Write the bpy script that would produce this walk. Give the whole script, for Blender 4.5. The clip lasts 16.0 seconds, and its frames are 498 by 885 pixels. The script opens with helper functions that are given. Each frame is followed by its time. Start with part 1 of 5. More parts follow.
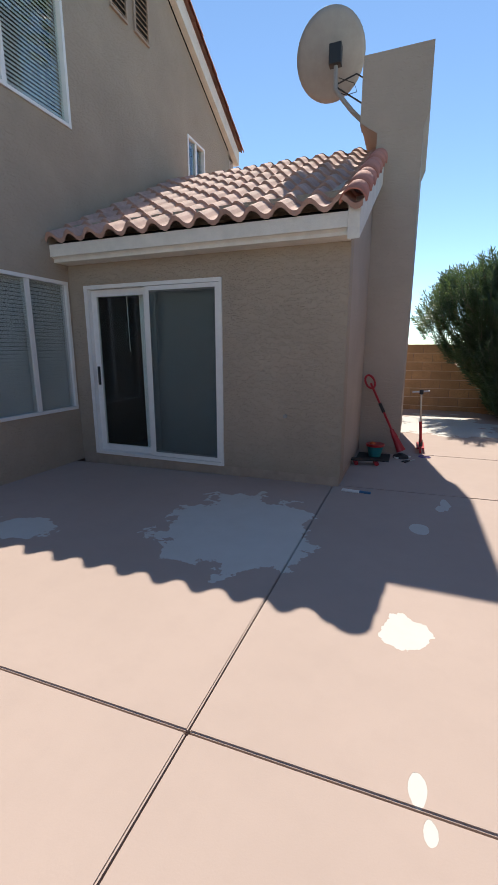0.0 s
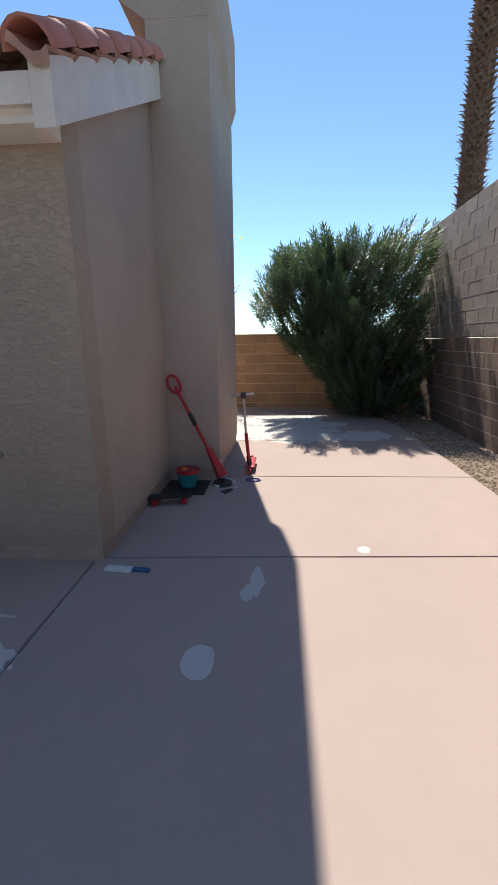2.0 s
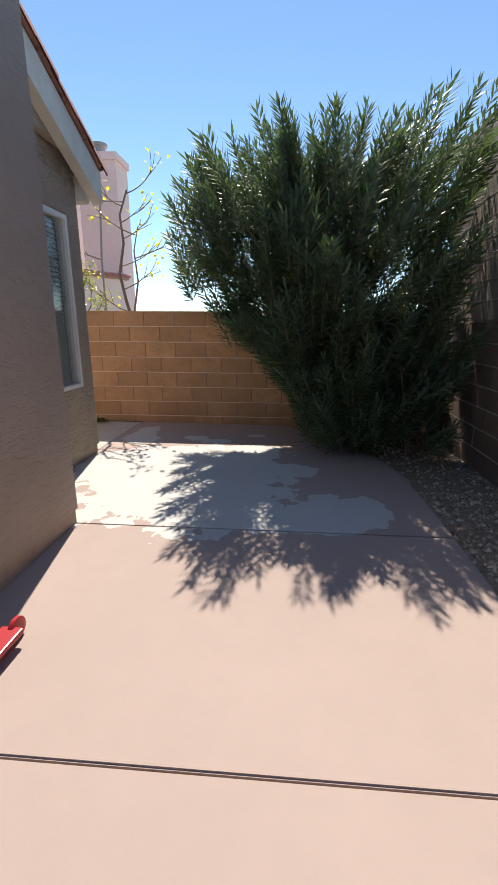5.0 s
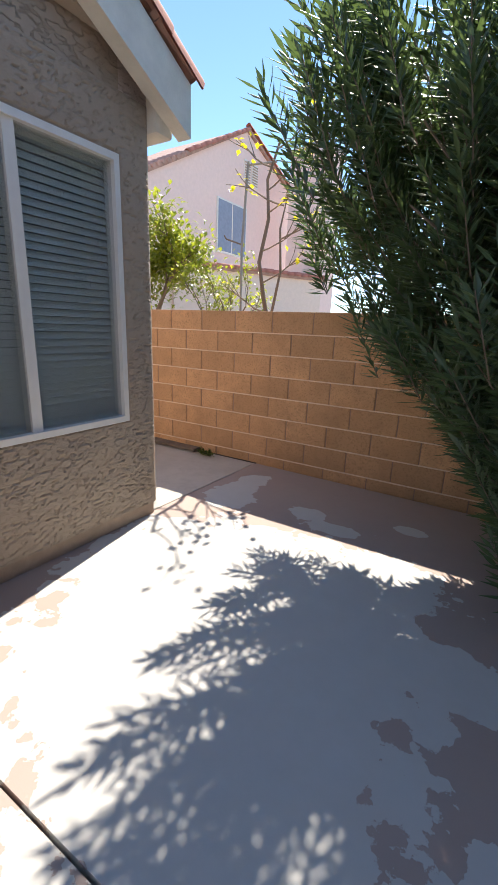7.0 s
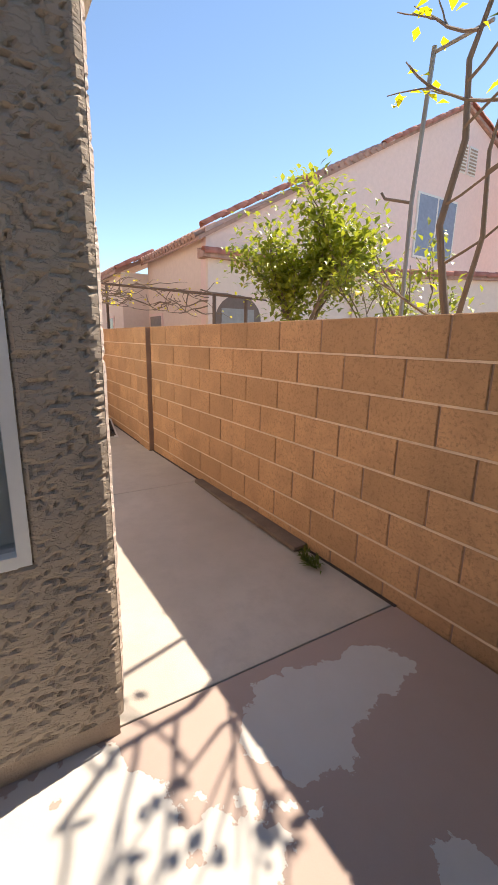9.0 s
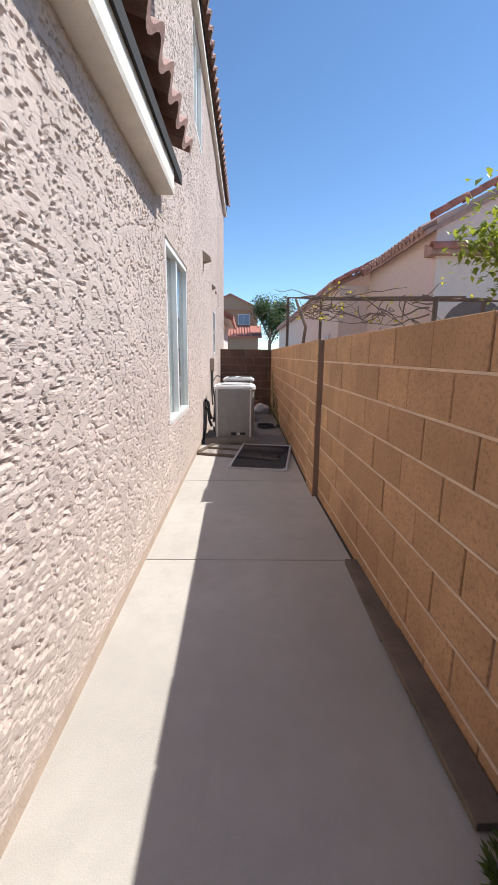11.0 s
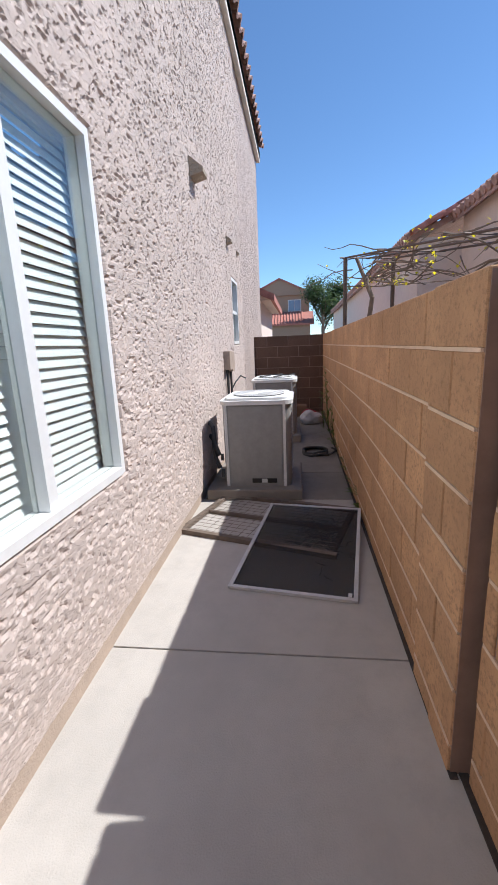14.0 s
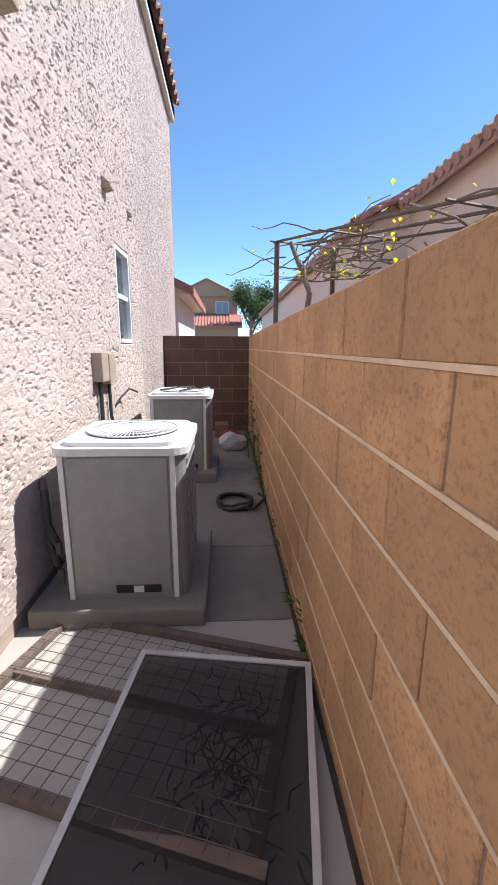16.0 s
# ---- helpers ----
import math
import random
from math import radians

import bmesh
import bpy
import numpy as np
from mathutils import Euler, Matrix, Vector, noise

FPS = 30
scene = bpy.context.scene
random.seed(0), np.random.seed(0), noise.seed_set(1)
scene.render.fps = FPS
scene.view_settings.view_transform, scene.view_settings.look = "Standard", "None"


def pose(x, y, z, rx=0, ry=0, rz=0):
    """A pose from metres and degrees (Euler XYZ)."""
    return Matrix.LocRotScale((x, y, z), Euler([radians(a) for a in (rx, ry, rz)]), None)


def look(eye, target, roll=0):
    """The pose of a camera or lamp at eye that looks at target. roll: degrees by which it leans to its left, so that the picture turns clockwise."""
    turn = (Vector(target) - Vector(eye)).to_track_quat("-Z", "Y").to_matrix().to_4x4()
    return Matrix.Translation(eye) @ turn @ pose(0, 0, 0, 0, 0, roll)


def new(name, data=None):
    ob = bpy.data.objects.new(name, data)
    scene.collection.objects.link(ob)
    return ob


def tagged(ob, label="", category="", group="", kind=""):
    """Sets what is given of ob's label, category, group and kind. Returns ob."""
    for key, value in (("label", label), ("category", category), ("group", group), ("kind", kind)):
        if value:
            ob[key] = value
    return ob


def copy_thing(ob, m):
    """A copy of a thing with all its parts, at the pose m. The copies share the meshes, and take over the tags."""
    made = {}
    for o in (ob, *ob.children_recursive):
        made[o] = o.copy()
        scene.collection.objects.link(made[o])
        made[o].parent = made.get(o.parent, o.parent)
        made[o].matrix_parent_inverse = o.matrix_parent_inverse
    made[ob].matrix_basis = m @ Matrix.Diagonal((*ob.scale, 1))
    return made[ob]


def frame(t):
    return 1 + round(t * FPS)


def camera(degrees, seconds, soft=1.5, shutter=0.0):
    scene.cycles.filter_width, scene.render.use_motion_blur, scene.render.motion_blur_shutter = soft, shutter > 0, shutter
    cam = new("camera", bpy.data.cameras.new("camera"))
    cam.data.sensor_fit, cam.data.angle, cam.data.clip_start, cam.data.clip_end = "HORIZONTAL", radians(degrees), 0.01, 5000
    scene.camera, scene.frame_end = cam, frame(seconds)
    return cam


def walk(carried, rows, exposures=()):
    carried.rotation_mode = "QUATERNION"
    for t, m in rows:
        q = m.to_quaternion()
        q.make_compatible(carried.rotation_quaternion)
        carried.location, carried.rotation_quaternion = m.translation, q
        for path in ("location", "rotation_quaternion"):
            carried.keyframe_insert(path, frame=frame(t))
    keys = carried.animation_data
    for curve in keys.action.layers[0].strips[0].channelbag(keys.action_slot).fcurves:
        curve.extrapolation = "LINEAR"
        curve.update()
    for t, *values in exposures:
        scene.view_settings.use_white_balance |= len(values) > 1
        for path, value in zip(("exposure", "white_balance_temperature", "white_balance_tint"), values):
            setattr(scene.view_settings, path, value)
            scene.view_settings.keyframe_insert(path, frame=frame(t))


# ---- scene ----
cam = camera(61.7, 16.0)
PATH = [
    (0, (-0.007, -0.027, 1.364), (-0.707, 1.796, 0.931), -0.0),
    (0.5, (0.13, 0.416, 1.331), (-0.49, 2.268, 0.901), -0.7),
    (1, (0.224, 0.839, 1.355), (-0.155, 2.752, 0.911), -0.9),
    (1.5, (0.386, 1.296, 1.341), (0.13, 3.227, 0.887), -1.6),
    (2, (0.493, 1.766, 1.343), (0.35, 3.704, 0.873), -0.7),
    (2.5, (0.704, 2.29, 1.348), (0.652, 4.227, 0.854), -0.7),
    (3, (0.868, 2.803, 1.345), (0.884, 4.739, 0.843), 0.0),
    (3.2, (0.925, 3.011, 1.342), (0.96, 4.945, 0.833), 0.2),
    (5.3, (1.407, 5.28, 1.302), (1.103, 7.18, 0.754), 0.4),
    (5.5, (1.45, 5.521, 1.29), (1.045, 7.401, 0.741), 0.7),
    (6, (1.464, 6.008, 1.33), (0.864, 7.836, 0.781), 1.4),
    (6.5, (1.504, 6.52, 1.336), (0.662, 8.252, 0.796), 1.9),
    (7, (1.401, 7.017, 1.354), (0.371, 8.645, 0.816), 2.2),
    (7.5, (1.254, 7.54, 1.359), (0.037, 9.035, 0.828), 1.7),
    (8, (1.04, 7.992, 1.357), (-0.342, 9.34, 0.836), 1.3),
    (8.4, (0.844, 8.333, 1.351), (-0.645, 9.564, 0.838), 0.7),
    (8.5, (0.79, 8.423, 1.347), (-0.72, 9.629, 0.834), 0.9),
    (8.9, (0.607, 8.736, 1.375), (-1.018, 9.794, 0.889), 1.8),
    (9, (0.546, 8.791, 1.361), (-1.11, 9.807, 0.885), 1.2),
    (9.5, (0.254, 9.104, 1.35), (-1.51, 9.936, 0.911), 1.5),
    (9.6, (0.207, 9.157, 1.35), (-1.579, 9.949, 0.925), 1.5),
    (10, (0.028, 9.351, 1.34), (-1.848, 9.92, 0.944), 0.9),
    (10.2, (-0.056, 9.445, 1.344), (-1.973, 9.869, 0.964), 1.0),
    (12.3, (-1.666, 9.783, 1.343), (-3.599, 9.473, 0.931), -1.5),
    (12.5, (-1.904, 9.775, 1.364), (-3.834, 9.402, 0.997), -1.5),
    (13, (-2.38, 9.843, 1.356), (-4.299, 9.372, 1.049), -1.7),
    (13.5, (-2.856, 9.881, 1.33), (-4.773, 9.445, 0.962), -2.3),
    (14, (-3.283, 9.914, 1.328), (-5.216, 9.672, 0.877), -2.4),
    (14.5, (-3.718, 9.967, 1.312), (-5.641, 9.854, 0.771), -2.1),
    (15, (-4.137, 9.989, 1.257), (-6.033, 9.985, 0.62), -1.6),
    (15.5, (-4.559, 10.015, 1.248), (-6.469, 10.113, 0.662), -0.7),
    (16, (-4.936, 10.043, 1.322), (-6.883, 10.144, 0.877), 0.3),
]
walk(cam, [(t, look(eye, target, roll)) for t, eye, target, roll in PATH],
     [(0, 0.47, 6900, 9), (3, 0.5, 6550, 9), (5.5, 0.5, 6900, 11), (7, 1.0, 6850, 10), (8.6, 0.95, 7700, 14), (10, 0.6, 6900, 12), (12.5, 0.18, 5650, 8), (14, 0.26, 5850, 10), (16, 0.6, 5950, 10)])

# ---------------------------------------------------------------- world and sun
SUN = Vector((-0.140, 0.719, 1.0)).normalized()
world = bpy.data.worlds.new("world")
scene.world = world
world.use_nodes = True
wn = world.node_tree
sky = wn.nodes.new("ShaderNodeTexSky")
sky.sky_type = "NISHITA"
sky.sun_disc = False
sky.sun_elevation = math.asin(SUN.z)
sky.sun_rotation = math.atan2(SUN.x, SUN.y)
sky.air_density, sky.dust_density, sky.ozone_density = 1.0, 0.0, 2.5
sky.altitude = 1500
wn.nodes["Background"].inputs["Strength"].default_value = 0.145
tone = wn.nodes.new("ShaderNodeMix")
tone.data_type, tone.blend_type = "RGBA", "MULTIPLY"
tone.inputs[0].default_value = 1.0
tone.inputs[7].default_value = (0.89, 1.0, 1.04, 1)
wn.links.new(sky.outputs[0], tone.inputs[6])
wn.links.new(tone.outputs[2], wn.nodes["Background"].inputs["Color"])
sun = new("sun", bpy.data.lights.new("sun", "SUN"))
sun.data.energy, sun.data.angle, sun.data.color = 5.0, radians(0.53), (1.0, 0.94, 0.86)
sun.matrix_world = look(SUN * 30, (0, 0, 0))


# ---------------------------------------------------------------- helpers
def part(name, bm, mat, parent=None, label="", kind="", smooth=False):
    me = bpy.data.meshes.new(name)
    bm.normal_update()
    bm.to_mesh(me)
    bm.free()
    me.materials.append(mat)
    if smooth:
        for p in me.polygons:
            p.use_smooth = True
    ob = new(name, me)
    ob.parent = parent
    return tagged(ob, label, kind=kind)


def thing(name, at=(0, 0, 0), label="", category="", group="", kind="", rz=0):
    ob = new(name)
    ob.empty_display_size = 0.1
    ob.matrix_world = pose(*at, 0, 0, rz)
    return tagged(ob, label, category, group, kind)


def box(bm, x0, y0, z0, x1, y1, z1, bevel=0.0, m=None):
    v = [bm.verts.new(Vector(c)) for c in ((x0, y0, z0), (x1, y0, z0), (x1, y1, z0), (x0, y1, z0), (x0, y0, z1), (x1, y0, z1), (x1, y1, z1), (x0, y1, z1))]
    if m is not None:
        for q in v:
            q.co = m @ q.co
    f = [bm.faces.new([v[i] for i in q]) for q in ((0, 3, 2, 1), (4, 5, 6, 7), (0, 1, 5, 4), (1, 2, 6, 5), (2, 3, 7, 6), (3, 0, 4, 7))]
    if bevel:
        bmesh.ops.bevel(bm, geom=list({e for g in f for e in g.edges}), offset=bevel, segments=2, profile=0.6, affect="EDGES")
    return bm


def boxes(*rows, bevel=0.0):
    bm = bmesh.new()
    for r in rows:
        box(bm, *r, bevel=bevel)
    return bm


def prism(bm, pts, a, b, axis):
    """A polygon pts in the two other axes, stretched along axis from a to b."""
    def co(p, w):
        return {"x": (w, p[0], p[1]), "y": (p[0], w, p[1]), "z": (p[0], p[1], w)}[axis]
    lo, hi = [bm.verts.new(co(p, a)) for p in pts], [bm.verts.new(co(p, b)) for p in pts]
    n = len(pts)
    bm.faces.new(lo[::-1]), bm.faces.new(hi)
    for i in range(n):
        bm.faces.new((lo[i], lo[(i + 1) % n], hi[(i + 1) % n], hi[i]))
    bmesh.ops.recalc_face_normals(bm, faces=bm.faces)
    return bm


def tube(bm, pts, r, n=8, r2=None):
    """A round rod along the points, its radius going from r to r2."""
    pts = [Vector(p) for p in pts]
    rings, r2 = [], r if r2 is None else r2
    up = Vector((0.13, 0.21, 1)).normalized()
    for i, p in enumerate(pts):
        d = (pts[min(i + 1, len(pts) - 1)] - pts[max(i - 1, 0)]).normalized()
        side = d.cross(up)
        side = (side if side.length > 0.1 else d.cross(Vector((1, 0, 0)))).normalized()
        other = d.cross(side)
        rr = r + (r2 - r) * i / (len(pts) - 1)
        rings.append([bm.verts.new(p + (side * math.cos(2 * math.pi * k / n) + other * math.sin(2 * math.pi * k / n)) * rr) for k in range(n)])
    for a, b in zip(rings, rings[1:]):
        for k in range(n):
            bm.faces.new((a[k], a[(k + 1) % n], b[(k + 1) % n], b[k]))
    bm.faces.new(rings[0][::-1]), bm.faces.new(rings[-1])
    return bm


def lathe(bm, prof, n=24, centre=(0, 0, 0)):
    """Rings of (radius, height) about z."""
    rings = [[bm.verts.new((centre[0] + r * math.cos(2 * math.pi * k / n), centre[1] + r * math.sin(2 * math.pi * k / n), centre[2] + z)) for k in range(n)] for r, z in prof]
    for a, b in zip(rings, rings[1:]):
        for k in range(n):
            bm.faces.new((a[k], a[(k + 1) % n], b[(k + 1) % n], b[k]))
    bm.faces.new(rings[0][::-1]), bm.faces.new(rings[-1])
    return bm


# ---------------------------------------------------------------- materials
def material(name, rough=0.8, metal=0.0):
    m = bpy.data.materials.new(name)
    m.use_nodes = True
    t = m.node_tree
    b = t.nodes["Principled BSDF"]
    b.inputs["Roughness"].default_value, b.inputs["Metallic"].default_value = rough, metal
    return m, t, b


def noise_node(t, scale, detail=4, rough=0.55, vec=None):
    n = t.nodes.new("ShaderNodeTexNoise")
    n.inputs["Scale"].default_value, n.inputs["Detail"].default_value, n.inputs["Roughness"].default_value = scale, detail, rough
    t.links.new(vec or t.nodes.new("ShaderNodeTexCoord").outputs["Object"], n.inputs["Vector"])
    return n.outputs["Fac"]


def ramp(t, fac, stops):
    r = t.nodes.new("ShaderNodeValToRGB")
    while len(r.color_ramp.elements) < len(stops):
        r.color_ramp.elements.new(0.5)
    for e, (p, c) in zip(r.color_ramp.elements, stops):
        e.position, e.color = p, (*c, 1) if len(c) == 3 else c
    t.links.new(fac, r.inputs["Fac"])
    return r.outputs["Color"]


def mix(t, fac, a, b, kind="MIX"):
    n = t.nodes.new("ShaderNodeMix")
    n.data_type, n.blend_type = "RGBA", kind
    for s, v in ((0, fac), (6, a), (7, b)):
        if isinstance(v, bpy.types.NodeSocket):
            t.links.new(v, n.inputs[s])
        elif s == 0:
            n.inputs[0].default_value = v
        else:
            n.inputs[s].default_value = (*v, 1)
    return n.outputs[2]


def calc(t, op, a, b=0.0):
    n = t.nodes.new("ShaderNodeMath")
    n.operation = op
    for i, v in enumerate((a, b)):
        if isinstance(v, bpy.types.NodeSocket):
            t.links.new(v, n.inputs[i])
        else:
            n.inputs[i].default_value = v
    return n.outputs[0]


def bump(t, b, height, dist, strength=1.0):
    n = t.nodes.new("ShaderNodeBump")
    n.inputs["Distance"].default_value, n.inputs["Strength"].default_value = dist, strength
    t.links.new(height, n.inputs["Height"])
    t.links.new(n.outputs["Normal"], b.inputs["Normal"])


def stucco(name, col, big=1.0, dist=0.012, edge=0.09):
    """Trowelled lace stucco: raised flat islands with ragged, roughly level edges."""
    m, t, b = material(name, 0.93)
    tc = t.nodes.new("ShaderNodeTexCoord").outputs["Object"]
    mp = t.nodes.new("ShaderNodeMapping")
    mp.inputs["Scale"].default_value = (1, 1, 2.3)
    t.links.new(tc, mp.inputs["Vector"])
    lace = noise_node(t, 17 * big, 3.5, 0.62, mp.outputs[0])
    isle = ramp(t, lace, [(0.525 - edge, (0, 0, 0)), (0.525, (1, 1, 1))])
    fine = noise_node(t, 140, 3, 0.6, tc)
    h = calc(t, "ADD", calc(t, "MULTIPLY", isle, 0.75), calc(t, "MULTIPLY", fine, 0.22))
    bump(t, b, h, dist)
    wide = noise_node(t, 1.3, 5, 0.6, tc)
    c = mix(t, ramp(t, wide, [(0.35, (0, 0, 0)), (0.7, (1, 1, 1))]), [v * 0.9 for v in col], [v * 1.06 for v in col])
    c = mix(t, calc(t, "MULTIPLY", fine, 0.35), c, [v * 0.75 for v in col])
    t.links.new(c, b.inputs["Base Color"])
    return m


def plain(name, col, rough=0.6, metal=0.0, var=0.12, scale=9, dist=0.0):
    m, t, b = material(name, rough, metal)
    n = noise_node(t, scale, 6, 0.65)
    t.links.new(mix(t, ramp(t, n, [(0.3, (0, 0, 0)), (0.75, (1, 1, 1))]), [v * (1 - var) for v in col], [min(1, v * (1 + var)) for v in col]), b.inputs["Base Color"])
    if dist:
        bump(t, b, noise_node(t, scale * 12, 4), dist)
    return m


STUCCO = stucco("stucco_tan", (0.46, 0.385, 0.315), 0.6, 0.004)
# Two north-side copies, paler: sun on that wall is put into their colour.
STUCCO_ROUGH_SUNLIT = stucco("stucco_heavy_lace_sunlit", (0.62, 0.51, 0.45), 0.62, 0.05, 0.05)
STUCCO_SKIN_SUNLIT = stucco("stucco_skin_sunlit", (0.58, 0.48, 0.42), 1.5, 0.003, 0.08)
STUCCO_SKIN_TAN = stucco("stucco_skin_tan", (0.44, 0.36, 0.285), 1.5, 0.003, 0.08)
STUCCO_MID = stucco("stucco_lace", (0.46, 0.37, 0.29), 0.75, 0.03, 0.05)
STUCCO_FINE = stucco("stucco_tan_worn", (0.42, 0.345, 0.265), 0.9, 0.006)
FOUND = plain("foundation_paint", (0.42, 0.33, 0.26), 0.9, dist=0.004)
PINK = plain("neighbour_stucco_pink", (0.88, 0.69, 0.64), 0.92, var=0.05, dist=0.004)
PINK2 = plain("neighbour_stucco_cream", (0.84, 0.71, 0.62), 0.92, var=0.05, dist=0.004)
WHITE = plain("white_window_frame", (0.78, 0.77, 0.74), 0.4, var=0.05)
TRIM = plain("trim_paint", (0.74, 0.70, 0.62), 0.8, var=0.1, scale=6, dist=0.003)
DARK = plain("dark_felt", (0.03, 0.03, 0.03), 0.9)
PINKPATH = (0.415, 0.325, 0.285)


def concrete(name, col, patches=(), stain=0.25):
    """Painted concrete, worn through to bare grey in patches given as (x, y, radius x, radius y)."""
    m, t, b = material(name, 0.85)
    geo = t.nodes.new("ShaderNodeNewGeometry").outputs["Position"]
    n1, n2, n3 = noise_node(t, 0.7, 5, 0.6, geo), noise_node(t, 6, 6, 0.7, geo), noise_node(t, 160, 3, 0.6, geo)
    c = mix(t, ramp(t, n1, [(0.3, (0, 0, 0)), (0.7, (1, 1, 1))]), [v * (1 - stain * 0.28) for v in col], [v * (1 + stain * 0.2) for v in col])
    c = mix(t, calc(t, "MULTIPLY", ramp(t, n2, [(0.45, (0, 0, 0)), (0.75, (1, 1, 1))]), stain), c, [v * 0.82 for v in col])
    c = mix(t, calc(t, "MULTIPLY", n3, 0.25), c, [v * 0.8 for v in col])
    sep = t.nodes.new("ShaderNodeSeparateXYZ")
    t.links.new(geo, sep.inputs[0])
    fine = noise_node(t, 4.2, 5, 0.55, geo)
    mask = None
    for x, y, rx, ry in patches:
        dx = calc(t, "POWER", calc(t, "MULTIPLY", calc(t, "SUBTRACT", sep.outputs[0], x), 1 / rx), 2)
        dy = calc(t, "POWER", calc(t, "MULTIPLY", calc(t, "SUBTRACT", sep.outputs[1], y), 1 / ry), 2)
        d = calc(t, "SUBTRACT", 1.0, calc(t, "SQRT", calc(t, "ADD", dx, dy)))
        mask = d if mask is None else calc(t, "MAXIMUM", mask, d)
    if mask is not None:
        mm = calc(t, "ADD", mask, calc(t, "MULTIPLY", calc(t, "SUBTRACT", calc(t, "ADD", calc(t, "MULTIPLY", fine, 0.7), calc(t, "MULTIPLY", n2, 0.3)), 0.5), 2.4))
        edge = ramp(t, mm, [(0.0, (0, 0, 0)), (0.015, (1, 1, 1))])
        c = mix(t, edge, c, mix(t, n2, (0.50, 0.485, 0.455), (0.59, 0.575, 0.545)))
        bump(t, b, calc(t, "SUBTRACT", calc(t, "MULTIPLY", n3, 0.3), edge), 0.0008)
    else:
        bump(t, b, n3, 0.0015)
    t.links.new(c, b.inputs["Base Color"])
    return m


PATIO = concrete("patio_painted", PINKPATH, [(-1.22, 2.85, 0.60, 0.66), (-1.0, 2.55, 0.42, 0.40), (-2.8, 2.2, 0.36, 0.17), (0.05, 1.96, 0.125, 0.13), (0.115, 1.15, 0.03, 0.06), (0.15, 1.03, 0.02, 0.04), (0.37, 3.90, 0.045, 0.17), (0.33, 3.80, 0.04, 0.1), (0.15, 3.27, 0.07, 0.09),
                                           (1.05, 4.32, 0.04, 0.045), (0.45, 8.40, 0.95, 1.05), (-0.15, 8.6, 0.5, 0.75), (0.85, 7.85, 0.62, 0.50), (1.72, 7.78, 0.34, 0.34), (1.25, 7.62, 0.4, 0.2), (1.35, 8.65, 0.26, 0.22), (0.95, 9.1, 0.3, 0.36),
                                           (-0.46, 9.85, 0.17, 0.34), (-0.40, 9.6, 0.2, 0.2), (0.22, 9.72, 0.16, 0.10), (0.50, 9.60, 0.18, 0.09), (0.95, 9.9, 0.1, 0.06)])
ALLEY = concrete("alley_concrete", (0.50, 0.462, 0.41), stain=0.75)
# Dirt stains plus the far end's shade, both put into the colour.
ALLEY_DIRTY_SHADED = concrete("alley_concrete_dirty_shaded", (0.27, 0.24, 0.205), stain=1.3)
DIRT = plain("dark_dirt", (0.07, 0.055, 0.045), 0.95, var=0.4, scale=20, dist=0.004)
EARTH = plain("dry_gravel_earth", (0.30, 0.23, 0.17), 0.95, var=0.3, scale=14, dist=0.01)


def block_mat(name, col, var=0.18):
    m, t, b = material(name, 0.92)
    rnd = t.nodes.new("ShaderNodeObjectInfo").outputs["Random"]
    geo = t.nodes.new("ShaderNodeNewGeometry").outputs["Position"]
    n1, n2, n3 = noise_node(t, 3.0, 6, 0.7, geo), noise_node(t, 60, 4, 0.7, geo), noise_node(t, 260, 2, 0.6, geo)
    c = mix(t, rnd, [v * (1 - var) for v in col], [v * (1 + var * 0.6) for v in col])
    c = mix(t, ramp(t, n1, [(0.38, (0, 0, 0)), (0.68, (0.7, 0.7, 0.7))]), c, [v * 0.62 for v in col])
    c = mix(t, ramp(t, n2, [(0.5, (0, 0, 0)), (0.66, (0.75, 0.75, 0.75))]), c, [v * 0.52 for v in col])
    t.links.new(c, b.inputs["Base Color"])
    bump(t, b, calc(t, "ADD", n2, calc(t, "MULTIPLY", n3, 0.4)), 0.006)
    return m


BLOCK = block_mat("tan_concrete_block", (0.60, 0.35, 0.185))
BLOCK_GREY = block_mat("grey_concrete_block", (0.36, 0.29, 0.25))
BLOCK_BROWN = block_mat("brown_concrete_block", (0.25, 0.17, 0.13))
# Shade at the path's end, put into a dark copy of the block.
BLOCK_SHADED = block_mat("shaded_concrete_block", (0.17, 0.10, 0.07))
MORTAR = plain("mortar", (0.72, 0.55, 0.40), 0.95, var=0.15, dist=0.003)
MORTAR_GREY = plain("mortar_grey", (0.45, 0.38, 0.33), 0.95, var=0.15)
# Shade of recessed joints and the end wall, put into a darker mortar.
MORTAR_SHADED = plain("mortar_shaded", (0.3, 0.2, 0.15), 0.95, var=0.15)


def glass(name, gain=0.95):
    """A thin clear pane: see-through, with a mirror gloss that grows towards grazing angles."""
    m, t, b = material(name, 0.0)
    clear, gloss, lw, mx = (t.nodes.new("ShaderNode" + k) for k in ("BsdfTransparent", "BsdfGlossy", "LayerWeight", "MixShader"))
    clear.inputs["Color"].default_value = (0.90, 0.94, 0.93, 1)
    gloss.inputs["Roughness"].default_value = 0.0
    lw.inputs["Blend"].default_value = 0.5
    f = calc(t, "ADD", 0.05, calc(t, "MULTIPLY", gain, calc(t, "POWER", lw.outputs["Facing"], 4.0)))
    t.links.new(f, mx.inputs[0])
    t.links.new(clear.outputs[0], mx.inputs[1])
    t.links.new(gloss.outputs[0], mx.inputs[2])
    t.links.new(mx.outputs[0], t.nodes["Material Output"].inputs["Surface"])
    return m


GLASS = glass("window_glass")
